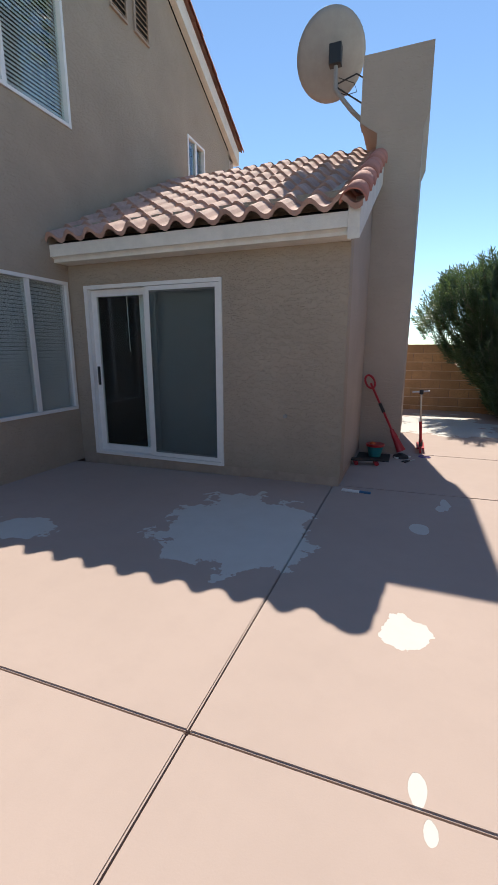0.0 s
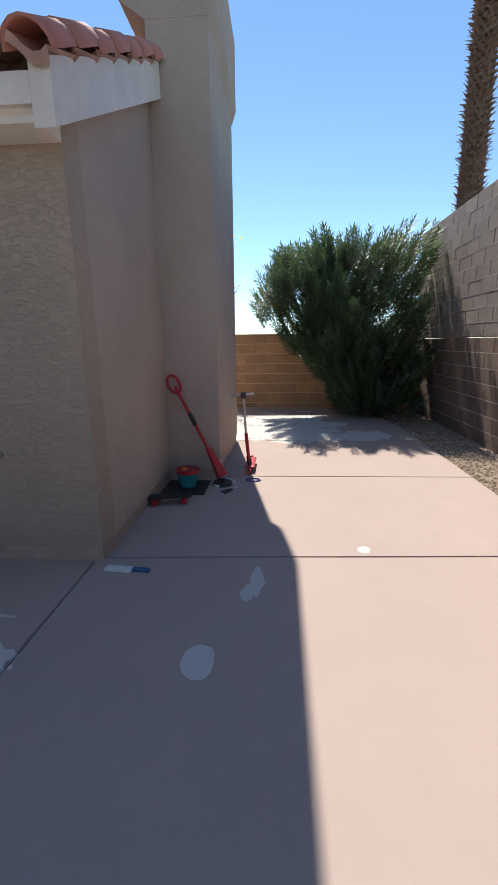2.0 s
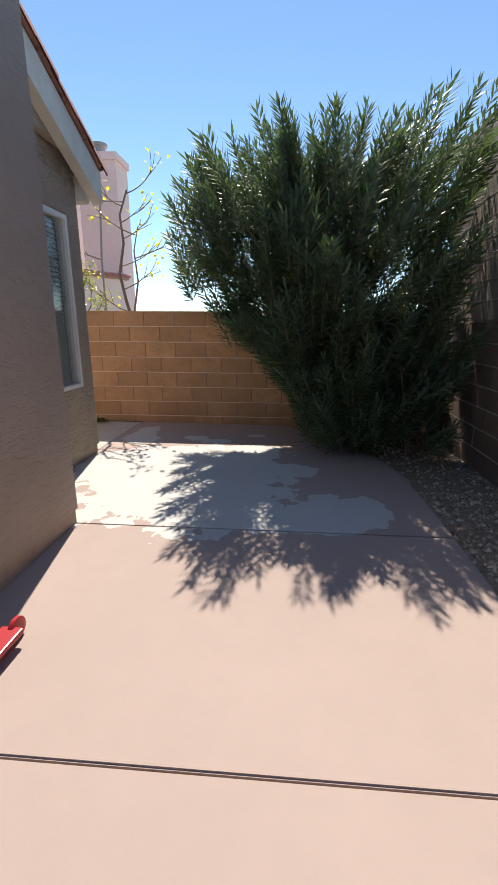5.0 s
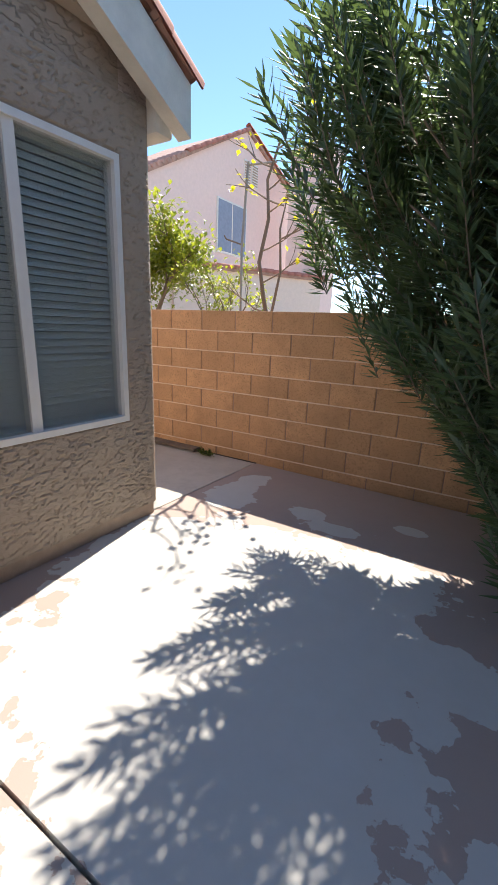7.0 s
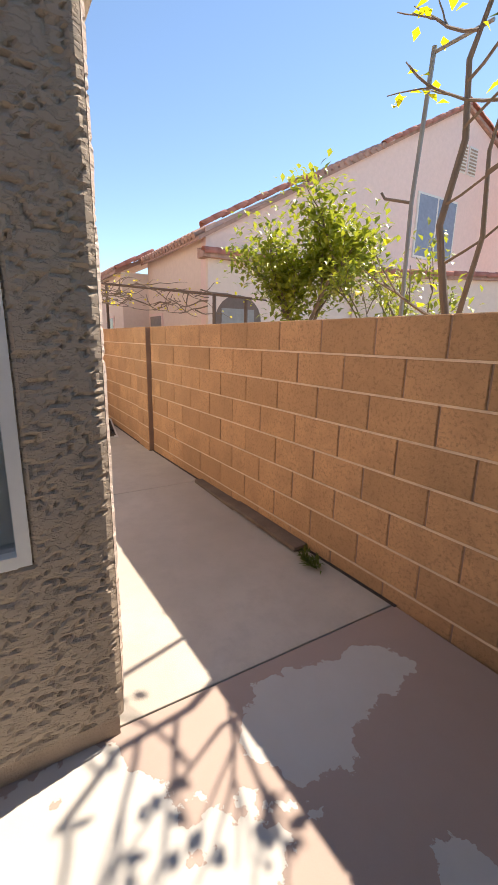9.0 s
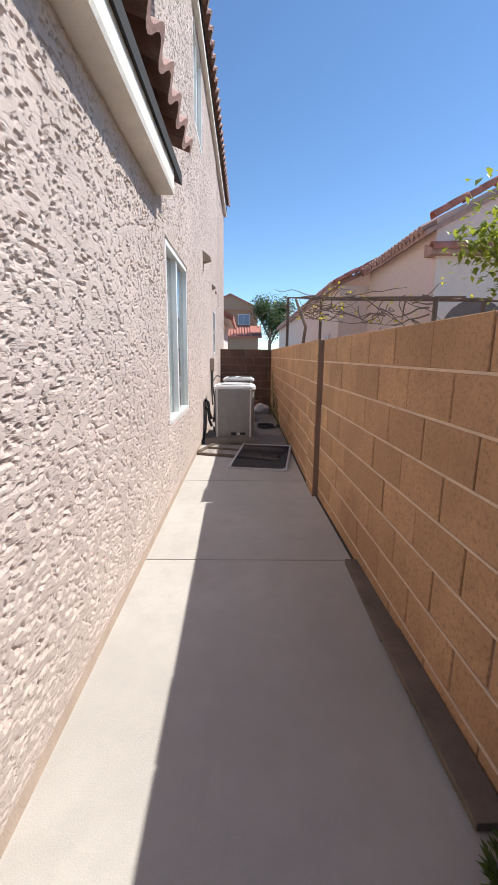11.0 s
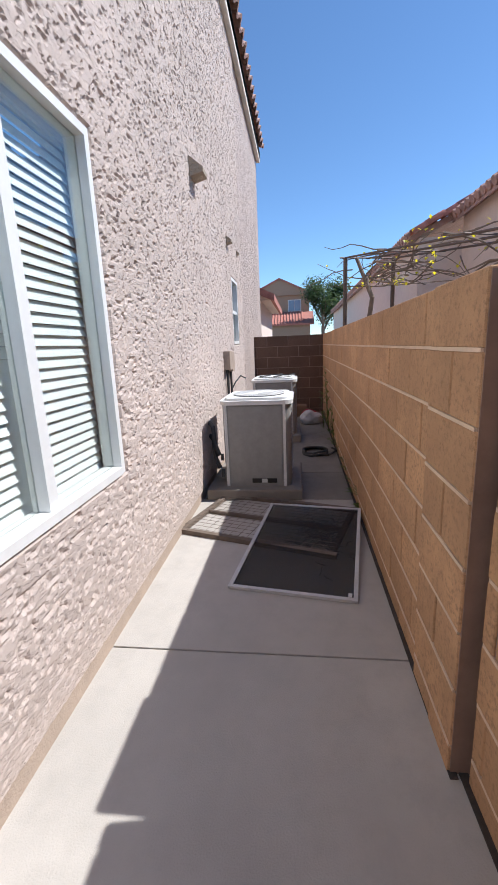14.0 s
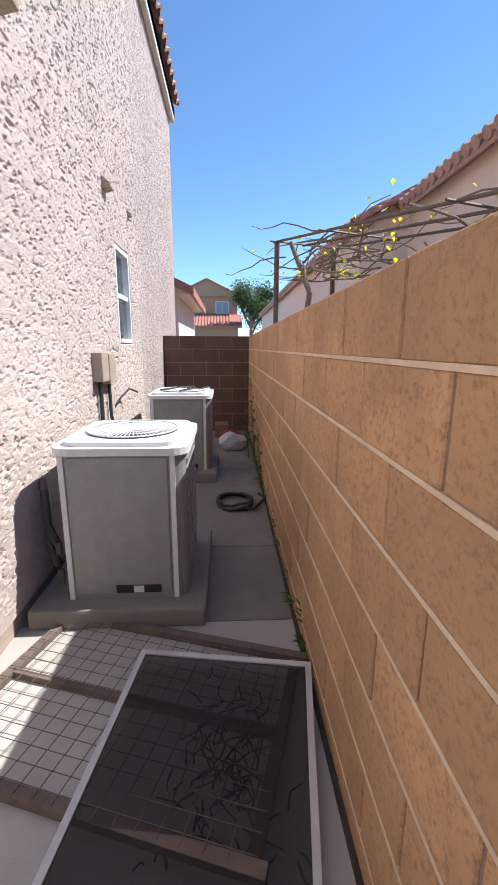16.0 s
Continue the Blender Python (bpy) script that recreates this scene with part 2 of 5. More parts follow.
BLIND = plain("blind_slat", (0.86, 0.86, 0.84), 0.5, var=0.03)
# Gloom of the unlit rooms, put into the colour of backing sheets.
ROOM_SHADE = plain("unlit_room_shade", (0.08, 0.07, 0.06), 0.9)


def leaf_mat(name, a, b_, trans=0.25):
    m, t, b = material(name, 0.38)
    r = t.nodes.new("ShaderNodeNewGeometry").outputs["Random Per Island"]
    t.links.new(ramp(t, r, [(0.0, a), (0.7, [(p + q) / 2 for p, q in zip(a, b_)]), (1.0, b_)]), b.inputs["Base Color"])
    tr = t.nodes.new("ShaderNodeBsdfTranslucent")
    tr.inputs["Color"].default_value = (b_[0] * 1.6, b_[1] * 1.7, b_[2], 1)
    mx = t.nodes.new("ShaderNodeMixShader")
    mx.inputs[0].default_value = trans
    t.links.new(b.outputs[0], mx.inputs[1])
    t.links.new(tr.outputs[0], mx.inputs[2])
    t.links.new(mx.outputs[0], t.nodes["Material Output"].inputs["Surface"])
    return m


OLEANDER = leaf_mat("oleander_leaf", (0.04, 0.07, 0.042), (0.12, 0.175, 0.085))
CITRUS = leaf_mat("citrus_leaf", (0.07, 0.12, 0.025), (0.38, 0.40, 0.06), 0.3)
TWIG = plain("grey_brown_bark", (0.22, 0.17, 0.13), 0.9, dist=0.003)
TILE = plain("clay_roof_tile", (0.46, 0.29, 0.235), 0.8, var=0.3, scale=5, dist=0.003)
TILE_EDGE = plain("clay_roof_tile_red", (0.48, 0.20, 0.15), 0.8, var=0.25, scale=5, dist=0.003)
METAL_GREY = plain("ac_grey_paint", (0.30, 0.30, 0.29), 0.5, 0.2, var=0.1, scale=12)
METAL_LIGHT = plain("ac_light_top", (0.72, 0.72, 0.70), 0.5, var=0.1)
BLACK = plain("black_plastic", (0.02, 0.02, 0.02), 0.5)

# ---------------------------------------------------------------- plan
DOOR_Y, BOX_X, LEFT_X = 4.08, -0.60, -3.86
WIN_X, ALLEY_Y, WALL_Y, WALL_TOP = -0.68, 9.055, 10.50, 1.49
CH_X, CH_Y0, CH_Y1, CH_TOP = -0.09, 5.74, 7.44, 4.68
EAVE_Z, EAVE_B, SLOPE, RIDGE_Y = 2.44, 2.53, 0.54, 6.6
HOUSE_X0, HOUSE_Y0 = -13.3, -2.5

ground = part("ground", boxes((-60, -50, -0.3, 60, 60, -0.06)), EARTH, label="dry bare gravelly desert earth all round", kind="structure")


def slab(name, x0, x1, y0, y1, mat, label):
    g = 0.004
    return part(name, boxes((x0 + g, y0 + g, -0.12, x1 - g, y1 - g, 0.0), bevel=0.0055), mat, label=label, kind="structure")


PATIO_LABEL = "pinkish painted concrete patio slab with worn patches"


def joint_y(y, x):
    """The patio's cross joints run very slightly askew."""
    return y + (0.055 if 3 < y < 5 else 0.02) * (x + 0.67)


def patio_slab(x0, x1, y0, y1):
    g = 0.004
    bm = bmesh.new()
    prism(bm, [(x0 + g, joint_y(y0, x0) + g), (x1 - g, joint_y(y0, x1) + g), (x1 - g, joint_y(y1, x1) - g), (x0 + g, joint_y(y1, x0) - g)], -0.12, 0.0, "z")
    bmesh.ops.bevel(bm, geom=list(bm.edges), offset=0.006, segments=2, affect="EDGES")
    part("pavement", bm, PATIO, label=PATIO_LABEL, kind="structure")


EDGE_X = 2.43
for y0, y1 in ((-6, -2), (-2, 1.07), (1.07, 4.13), (4.13, 5.82), (5.82, 7.40)):
    patio_slab(-0.67, EDGE_X, y0, y1)
for y0, y1 in ((-6, -2), (-2, 1.07), (1.07, 4.13)):
    patio_slab(-3.9, -0.67, y0, y1)
bm = bmesh.new()
prism(bm, [(-0.714, 7.406), (EDGE_X - 0.006, 7.47), (EDGE_X - 0.03, 8.6), (2.2, 9.4), (1.8, 9.95), (1.3, 10.494), (-0.714, 10.494)], -0.12, 0.0, "z")
part("pavement", bm, PATIO, label=PATIO_LABEL, kind="structure")
ALLEY_LABEL = "bare light grey concrete side path slab"
for x0, x1 in ((-3.06, -0.72), (-4.86, -3.06), (-6.76, -4.86)):
    slab("pavement", x0, x1, 9.0, 10.5, ALLEY, ALLEY_LABEL)
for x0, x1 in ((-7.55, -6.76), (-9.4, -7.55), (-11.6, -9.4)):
    slab("pavement", x0, x1, 9.0, 10.5, ALLEY_DIRTY_SHADED, "dirt-stained concrete side path slab with shade put into its dark colour")
bm = boxes((-11.5, 10.36, 0.0, -4.36, 10.385, 0.006))
prism(bm, [(-4.38, 10.392), (-0.7, 10.482), (-0.7, 10.51), (-4.38, 10.42)], 0.0, 0.006, "z")
part("dirt_joint", bm, DIRT, label="dark dirt-filled joint between the path and the block wall", kind="structure")


# ---------------------------------------------------------------- walls with openings
def wall(name, axis, at, thick, a0, a1, z0, z1, holes, mat, label, kind="structure"):
    """A wall whose outer face lies at axis = at and that is thick towards at + thick; holes are (a0, a1, z0, z1)."""
    bm = bmesh.new()
    cuts = sorted({a0, a1, *[h[0] for h in holes], *[h[1] for h in holes]})
    for p, q in zip(cuts, cuts[1:]):
        gaps = sorted((h[2], h[3]) for h in holes if h[0] <= p and h[1] >= q)
        z = z0
        for g0, g1 in gaps + [(z1, z1)]:
            if g0 > z:
                if axis == "y":
                    box(bm, p, min(at, at + thick), z, q, max(at, at + thick), g0)
                else:
                    box(bm, min(at, at + thick), p, z, max(at, at + thick), q, g0)
            z = g1
    bmesh.ops.remove_doubles(bm, verts=bm.verts, dist=1e-5)
    return part(name, bm, mat, label=label, kind=kind)


def relief(name, axis, at, a0, a1, z0, z1, holes, mat, label, step=0.013, depth=0.014, low=0.0):
    """A skin of knocked-down stucco in real relief on the outer face of a wall: flat islands with steep ragged edges."""
    na, nz = int((a1 - a0) / step), int((z1 - z0) / step)
    verts, faces = [], []
    for k in range(nz + 1):
        z = z0 + (z1 - z0) * k / nz
        fade = min(1.0, max(0.25, (z - low) / 0.25)) if low else 1.0
        for i in range(na + 1):
            a = a0 + (a1 - a0) * i / na
            p = Vector((a * 10 + z * 3, at * 3, z * 25 - a * 4))
            v = noise.noise(p) + 0.45 * noise.noise(p * 2.3)
            gap = 0.5 * noise.noise(Vector((a * 11, z * 16, 7))) + 0.12
            h = min(1.0, max(0.0, abs(v) / 0.12 + max(0.0, -gap * 3)))
            edge = min(a - a0, a1 - a, z1 - z, 0.02) / 0.02
            for h0, h1, g0, g1 in holes:
                if h0 - step < a < h1 + step and g0 - step < z < g1 + step:
                    edge = 0.0
            o = at + 0.002 + depth * fade * edge * (h + 0.25 * noise.noise(p * 0.6))
            verts.append((a, o, z) if axis == "y" else (o, a, z))
    for k in range(nz):
        zc = z0 + (z1 - z0) * (k + 0.5) / nz
        for i in range(na):
            ac = a0 + (a1 - a0) * (i + 0.5) / na
            if any(h0 < ac < h1 and g0 < zc < g1 for h0, h1, g0, g1 in holes):
                continue
            q = k * (na + 1) + i
            f = (q, q + 1, q + na + 2, q + na + 1)
            faces.append(f[::-1] if axis == "y" else f)
    me = bpy.data.meshes.new(name)
    me.from_pydata(verts, [], faces)
    me.materials.append(mat)
    return tagged(new(name, me), label, kind="structure")


TAN_LABEL = "tan textured stucco house wall"
FOOT = 0.10
# door wall of the single-storey wing
DOOR = (-3.64, -1.88, 0.10, 2.09)
wall("wall_south", "y", DOOR_Y, 0.2, LEFT_X, BOX_X, FOOT, 2.75, [DOOR], STUCCO_FINE, TAN_LABEL)
wall("wall_wing", "x", BOX_X, -0.2, DOOR_Y + 0.2, 6.6, FOOT, 2.75, [], STUCCO, TAN_LABEL)
WIN2 = (7.64, 8.83, 0.735, 2.24)
wall("wall_east", "x", WIN_X, -0.2, 6.6, ALLEY_Y - 0.2, FOOT, 2.75, [WIN2], STUCCO_MID, TAN_LABEL)
LWIN = (2.92, 4.045, 0.65, 2.14)
UWIN = (2.70, 4.32, 3.83, 5.14)
SWIN = (7.08, 7.72, 4.24, 4.94)
wall("wall_west", "x", LEFT_X, -0.2, HOUSE_Y0, ALLEY_Y - 0.2, 0, 5.2, [LWIN, UWIN, SWIN], STUCCO_FINE, TAN_LABEL)
bm = bmesh.new()
prism(bm, [(HOUSE_Y0, 5.2), (ALLEY_Y, 5.2), (3.2, 8.3)], LEFT_X - 0.2, LEFT_X, "x")
part("wall_gable", bm, STUCCO_FINE, label=TAN_LABEL, kind="structure")
AWIN = (-5.15, -3.96, 0.755, 2.22)
AUP = (-7.0, -6.06, 4.03, 5.12)
AFAR = (-9.42, -8.90, 1.36, 2.20)
# North walls take the paler stucco that carries their sunlight.
wall("wall_north", "y", ALLEY_Y, -0.2, HOUSE_X0, LEFT_X, FOOT, 5.6, [AWIN, AUP, AFAR], STUCCO_ROUGH_SUNLIT, TAN_LABEL)
wall("wall_north_low", "y", ALLEY_Y, -0.2, LEFT_X, WIN_X, FOOT, 2.75, [], STUCCO_ROUGH_SUNLIT, TAN_LABEL)
relief("wall_relief_north", "y", ALLEY_Y, -9.9, LEFT_X, FOOT, 5.17, [AWIN, AUP, AFAR], STUCCO_SKIN_SUNLIT, "rough lace stucco skin of the sunlit side wall", step=0.0125, low=0.05)
relief("wall_relief_low", "y", ALLEY_Y, LEFT_X, WIN_X, FOOT, 2.5, [], STUCCO_SKIN_SUNLIT, "rough lace stucco skin of the low side wall", step=0.009, low=0.05)
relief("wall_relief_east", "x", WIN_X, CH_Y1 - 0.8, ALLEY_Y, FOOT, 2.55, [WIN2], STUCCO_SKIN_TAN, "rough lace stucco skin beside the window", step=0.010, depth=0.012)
wall("wall_far", "x", HOUSE_X0, 0.2, HOUSE_Y0, ALLEY_Y - 0.2, 0, 5.6, [], STUCCO, TAN_LABEL)
wall("wall_back", "y", HOUSE_Y0, 0.2, HOUSE_X0, LEFT_X, 0, 5.6, [], STUCCO, TAN_LABEL)
part("foundation", boxes((LEFT_X, DOOR_Y + 0.012, -0.1, BOX_X - 0.012, DOOR_Y + 0.2, FOOT), (BOX_X - 0.2, DOOR_Y + 0.2, -0.1, BOX_X - 0.012, 6.6, FOOT),
                         (WIN_X - 0.2, 6.6, -0.1, WIN_X - 0.012, ALLEY_Y - 0.012, FOOT), (HOUSE_X0, ALLEY_Y - 0.2, -0.1, WIN_X - 0.2, ALLEY_Y - 0.012, FOOT)),
     FOUND, label="tan painted concrete footing under the house walls", kind="structure")
# chimney
bm = bmesh.new()
box(bm, BOX_X, CH_Y0, FOOT, CH_X, CH_Y1, 4.0)
prism(bm, [(BOX_X, 3.86), (CH_X, 3.86), (CH_X + 0.05, 4.0), (CH_X + 0.05, CH_TOP), (BOX_X - 0.20, CH_TOP), (BOX_X - 0.20, 4.0)], CH_Y0 - 0.004, CH_Y1 + 0.05, "y")
chim = thing("chimney", (0, 0, 0), "tall tan stucco chimney stack against the house", "chimney", kind="structure")
part("stack", bm, STUCCO, chim)
part("footing", boxes((BOX_X, CH_Y0 + 0.012, -0.1, CH_X - 0.012, CH_Y1 - 0.012, FOOT)), FOUND, chim)


# ---------------------------------------------------------------- roofs
def tiles(x0, x1, ya, za, yb, zb, name, parent, mat, pitch=0.26, step=0.33):
    """S-tiles running up a slope from the eave (ya, za) to (yb, zb), one joined sheet with stepped courses."""
    bm = bmesh.new()
    run = math.hypot(yb - ya, zb - za)
    uy, uz = (yb - ya) / run, (zb - za) / run
    ny, nz = (-uz, uy) if uy > 0 else (uz, -uy)
    n = max(1, round(run / step))
    cols = int((x1 - x0) / pitch * 8)
    for c in range(n):
        s0, s1 = run * c / n, run * (c + 1) / n + 0.04
        rows = []
        for s, lift in ((s0, -0.01), (s0, 0.035), (s1, 0.0)):
            row = []
            for k in range(cols + 1):
                x = x0 + (x1 - x0) * k / cols
                u = ((x - x0) / pitch) % 1.0
                h = 0.062 * math.sin(math.pi * u / 0.62) if u < 0.62 else -0.022 * math.sin(math.pi * (u - 0.62) / 0.38)
                h += lift
                row.append(bm.verts.new((x, ya + uy * s + ny * h, za + uz * s + nz * h)))
            rows.append(row)
        for a, b in zip(rows, rows[1:]):
            for k in range(cols):
                bm.faces.new((a[k], a[k + 1], b[k + 1], b[k]))
    return part(name, bm, mat, parent, kind="stuff" if parent is None else "", smooth=False)


def rake_tile_mesh(r=0.115, l=0.36):
    bm = bmesh.new()
    n = 8
    rows = []
    for y, rr in ((0, r), (l, r * 0.86)):
        for off in (0.0, -0.014):
            rows.append([bm.verts.new(((rr + off) * math.cos(math.pi * k / n), y, (rr + off) * math.sin(math.pi * k / n))) for k in range(n + 1)])
    o0, i0, o1, i1 = rows
    for k in range(n):
        bm.faces.new((o0[k], o0[k + 1], o1[k + 1], o1[k]))
        bm.faces.new((i0[k + 1], i0[k], i1[k], i1[k + 1]))
        bm.faces.new((o0[k + 1], o0[k], i0[k], i0[k + 1]))
    me = bpy.data.meshes.new("rake_tile")
    bm.to_mesh(me)
    bm.free()
    me.materials.append(TILE_EDGE)
    for p in me.polygons:
        p.use_smooth = True
    return me


RAKE = rake_tile_mesh()


def rake_row(x, y0, z0, y1, z1, parent, roll=0, axis="y", step=0.3, name="rake_tile"):
    """Overlapping half-round tiles from the low end to the high end. axis y: the row runs at x; axis x: y0, y1 are x values and x is y."""
    run = math.hypot(y1 - y0, z1 - z0)
    n = round(run / step)
    for i in range(n):
        f = i / n
        a, z = y0 + (y1 - y0) * f, z0 + (z1 - z0) * f
        ob = new(name, RAKE)
        p, q = ((x, a, z), Vector((0, y1 - y0, z1 - z0))) if axis == "y" else ((a, x, z), Vector((y1 - y0, 0, z1 - z0)))
        q.normalize()
        side = q.cross(Vector((0, 0, 1))).normalized()
        up = side.cross(q)
        ob.matrix_world = Matrix.Translation(p) @ Matrix((side, q, up)).transposed().to_4x4() @ pose(0, 0, 0.012 * (i % 2), 3.5, roll, 0)
        ob.parent = parent


wing_roof = thing("wing_roof", (0, 0, 0), "low gabled roof of faded clay S-tiles over the single-storey wing", "roof", kind="structure")
RZ = 4.03
tiles(LEFT_X, BOX_X + 0.12, 3.79, EAVE_Z + 0.085, RIDGE_Y, RZ, "roof_tiles", wing_roof, TILE)
tiles(LEFT_X, BOX_X + 0.12, 9.27, EAVE_B + 0.20, RIDGE_Y, RZ, "roof_tiles_back", wing_roof, TILE)
bm = bmesh.new()
prism(bm, [(3.87, EAVE_Z + 0.04), (RIDGE_Y, RZ - 0.06), (9.22, EAVE_B + 0.1), (9.22, EAVE_B + 0.02), (RIDGE_Y, RZ - 0.17), (3.87, EAVE_Z - 0.06)], LEFT_X, BOX_X + 0.07, "x")
part("roof_deck", bm, DARK, wing_roof)
bm = bmesh.new()
prism(bm, [(DOOR_Y, 2.75), (9.03, 2.75), (RIDGE_Y, RZ - 0.17)], BOX_X - 0.2, BOX_X - 0.004, "x")
part("gable_wall", bm, STUCCO, wing_roof)
bm = boxes((LEFT_X, 3.83, EAVE_Z - 0.115, BOX_X - 0.002, DOOR_Y, EAVE_Z + 0.06))
bmesh.ops.bevel(bm, geom=[e for e in bm.edges if abs(e.verts[0].co.y - 3.83) < 0.01 and abs(e.verts[1].co.y - 3.83) < 0.01 and max(e.verts[0].co.z, e.verts[1].co.z) < EAVE_Z], offset=0.05, segments=3, affect="EDGES")
part("eave_trim", bm, TRIM, wing_roof, "cream painted moulded eave trim")
for y0, y1, s, za in ((3.83, CH_Y0, 1, EAVE_Z - 0.02), (9.24, CH_Y1, -1, EAVE_B + 0.03)):
    zb = za + (SLOPE if s > 0 else 0.5) * abs(y1 - y0)
    bm = bmesh.new()
    prism(bm, [(y0, za - 0.14), (y0, za + 0.13), (y1, zb + 0.13), (y1, zb - 0.14)], BOX_X, BOX_X + 0.10, "x")
    part("rake_trim", bm, TRIM, wing_roof, "cream painted sloping rake trim")
    rake_row(BOX_X + 0.04, y0 - 0.05 * s, za + 0.12, y1, zb + 0.12, wing_roof)
part("eave_trim_back", boxes((-3.66, ALLEY_Y, EAVE_B - 0.12, BOX_X - 0.002, 9.20, EAVE_B + 0.10), bevel=0.03), TRIM, wing_roof, "chipped cream painted eave trim")

main_roof = thing("main_roof", (0, 0, 0), "gabled clay tile roof of the two-storey house", "roof", kind="structure")
MZ, MS = 5.28, 0.545
tiles(HOUSE_X0 - 0.2, LEFT_X + 0.15, 9.20, MZ + 0.16, 3.2, MZ + 0.16 + MS * 6.0, "roof_tiles", main_roof, TILE)
tiles(HOUSE_X0 - 0.2, LEFT_X + 0.15, -2.9, MZ + 0.16, 3.2, MZ + 0.16 + MS * 6.0, "roof_tiles_back", main_roof, TILE, step=1.2)
bm = bmesh.new()
prism(bm, [(9.14, MZ - 0.06), (9.14, MZ + 0.10), (3.2, MZ + 0.08 + MS * 5.95), (-2.9, MZ + 0.10), (-2.9, MZ - 0.06), (3.2, MZ - 0.1 + MS * 5.95)], HOUSE_X0 - 0.15, LEFT_X + 0.05, "x")
part("roof_deck", bm, DARK, main_roof)
bm = bmesh.new()
prism(bm, [(9.16, MZ - 0.1), (9.16, MZ + 0.16), (3.2, MZ + 0.16 + MS * 5.96), (3.2, MZ - 0.16 + MS * 5.96)], LEFT_X, LEFT_X + 0.10, "x")
part("rake_trim", bm, TRIM, main_roof, "cream painted sloping rake trim")
rake_row(LEFT_X + 0.08, 9.22, MZ + 0.16, 3.2, MZ + 0.16 + MS * 6.02, main_roof)
bm = boxes((HOUSE_X0 - 0.1, ALLEY_Y, MZ - 0.12, LEFT_X, 9.14, MZ + 0.10), bevel=0.02)
part("eave_trim", bm, TRIM, main_roof, "cream painted boxed eave")


# ---------------------------------------------------------------- block walls
def block_wall(name, axis, at, side, a0, a1, ztop, zbase, mats, label, length=0.406, height=0.203, thick=0.15, start=0.0, off=0.0, limit=300):
    """Running bond with recessed joints. axis y: the wall runs along x and its face is at y = at; side: +1 when it is thick towards plus."""
    root = thing(name, (0, 0, 0), label, "", kind="structure")
    def bx(p, q, z0, z1, d0, d1):
        lo, hi = sorted((at + side * d0, at + side * d1))
        return (p, lo, z0, q, hi, z1) if axis == "y" else (lo, p, z0, hi, q, z1)
    foot = zbase if zbase > 0 else -0.1
    # Dark backing paints the shade in the recessed upright joints.
    part("mortar", boxes(bx(a0, a1, foot, ztop - 0.008, 0.006, thick - 0.006)), MORTAR_SHADED, root)
    part("bed_joint", boxes(*[bx(a0 + 0.012, a1 - 0.012, ztop - r * height - 0.001, ztop - r * height + 0.0105, -0.0015, 0.03) for r in range(1, int((ztop - max(foot, 0)) / height) + 1)]), mats[1], root)
    n = int(math.ceil((ztop - zbase) / height))
    cache = {}
    rng = random.Random(5)
    for r in range(n + 1):
        z1 = ztop - r * height
        z0 = max(z1 - height, foot) + 0.009
        if z1 - z0 < 0.03:
            continue
        p = a0 + start - (length / 2 if (r % 2) else 0) - length
        while p < a1:
            q0, q1 = max(p, a0), min(p + length, a1)
            p += length
            if q1 - q0 < 0.05:
                continue
            w, h = round(q1 - q0 - 0.009, 3), round(z1 - z0, 3)
            if (w, h) not in cache:
                b = bmesh.new()
                ext = (w, thick, h) if axis == "y" else (thick, w, h)
                box(b, 0, 0, 0, *ext, bevel=0)
                bmesh.ops.bevel(b, geom=list(b.edges), offset=0.004, segments=1, affect="EDGES")
                me = bpy.data.meshes.new("block")
                b.to_mesh(me)
                b.free()
                me.materials.append(mats[0])
                cache[(w, h)] = me
            ob = new("block", cache[(w, h)])
            j = rng.uniform(-0.002, 0.002)
            lo = min(at, at + side * thick) + j
            ob.location = (q0 + 0.0045, lo, z0) if axis == "y" else (lo, q0 + 0.0045, z0)
            ob.parent = root
    return root


WALL_LABEL = "tan concrete block garden wall with light mortar joints"
near_wall = block_wall("wall_blocks", "y", WALL_Y, 1, -4.36, 3.3, WALL_TOP, 0, (BLOCK, MORTAR), WALL_LABEL, length=0.41, height=0.2, start=0.07)
near_wall.matrix_world = pose(-0.7, 10.5, 0, 0, 0, 1.4) @ pose(0.7, -10.5, 0)
block_wall("wall_blocks_far", "y", WALL_Y - 0.122, 1, -11.7, -4.80, WALL_TOP, 0, (BLOCK, MORTAR), WALL_LABEL, length=0.41, height=0.2, start=0.21)
block_wall("wall_pilaster", "y", WALL_Y - 0.14, 1, -4.80, -4.38, WALL_TOP, 0, (BLOCK, MORTAR), "tan block pilaster in the garden wall", length=0.42, height=0.2, thick=0.3)
# End wall wears the darkened block and mortar for its shade.
block_wall("wall_blocks_end", "x", -11.6, -1, 8.9, 10.4, WALL_TOP, 0, (BLOCK_SHADED, MORTAR_SHADED), "block wall closing the side path, shade put into its dark brown")
TALL_X, TALL_TOP = 3.16, 3.26
block_wall("wall_blocks_tall", "x", TALL_X, 1, 4.0, 10.5, 1.36, 0, (BLOCK_BROWN, MORTAR_GREY), "older brown lower courses of the tall block boundary wall", length=0.4, height=0.2, start=0.1)
block_wall("wall_blocks_upper", "x", TALL_X + 0.012, 1, 4.0, 10.5, TALL_TOP, 1.364, (BLOCK_GREY, MORTAR_GREY), "newer grey-tan upper courses of the tall block boundary wall", length=0.4, height=0.19, start=0.25)
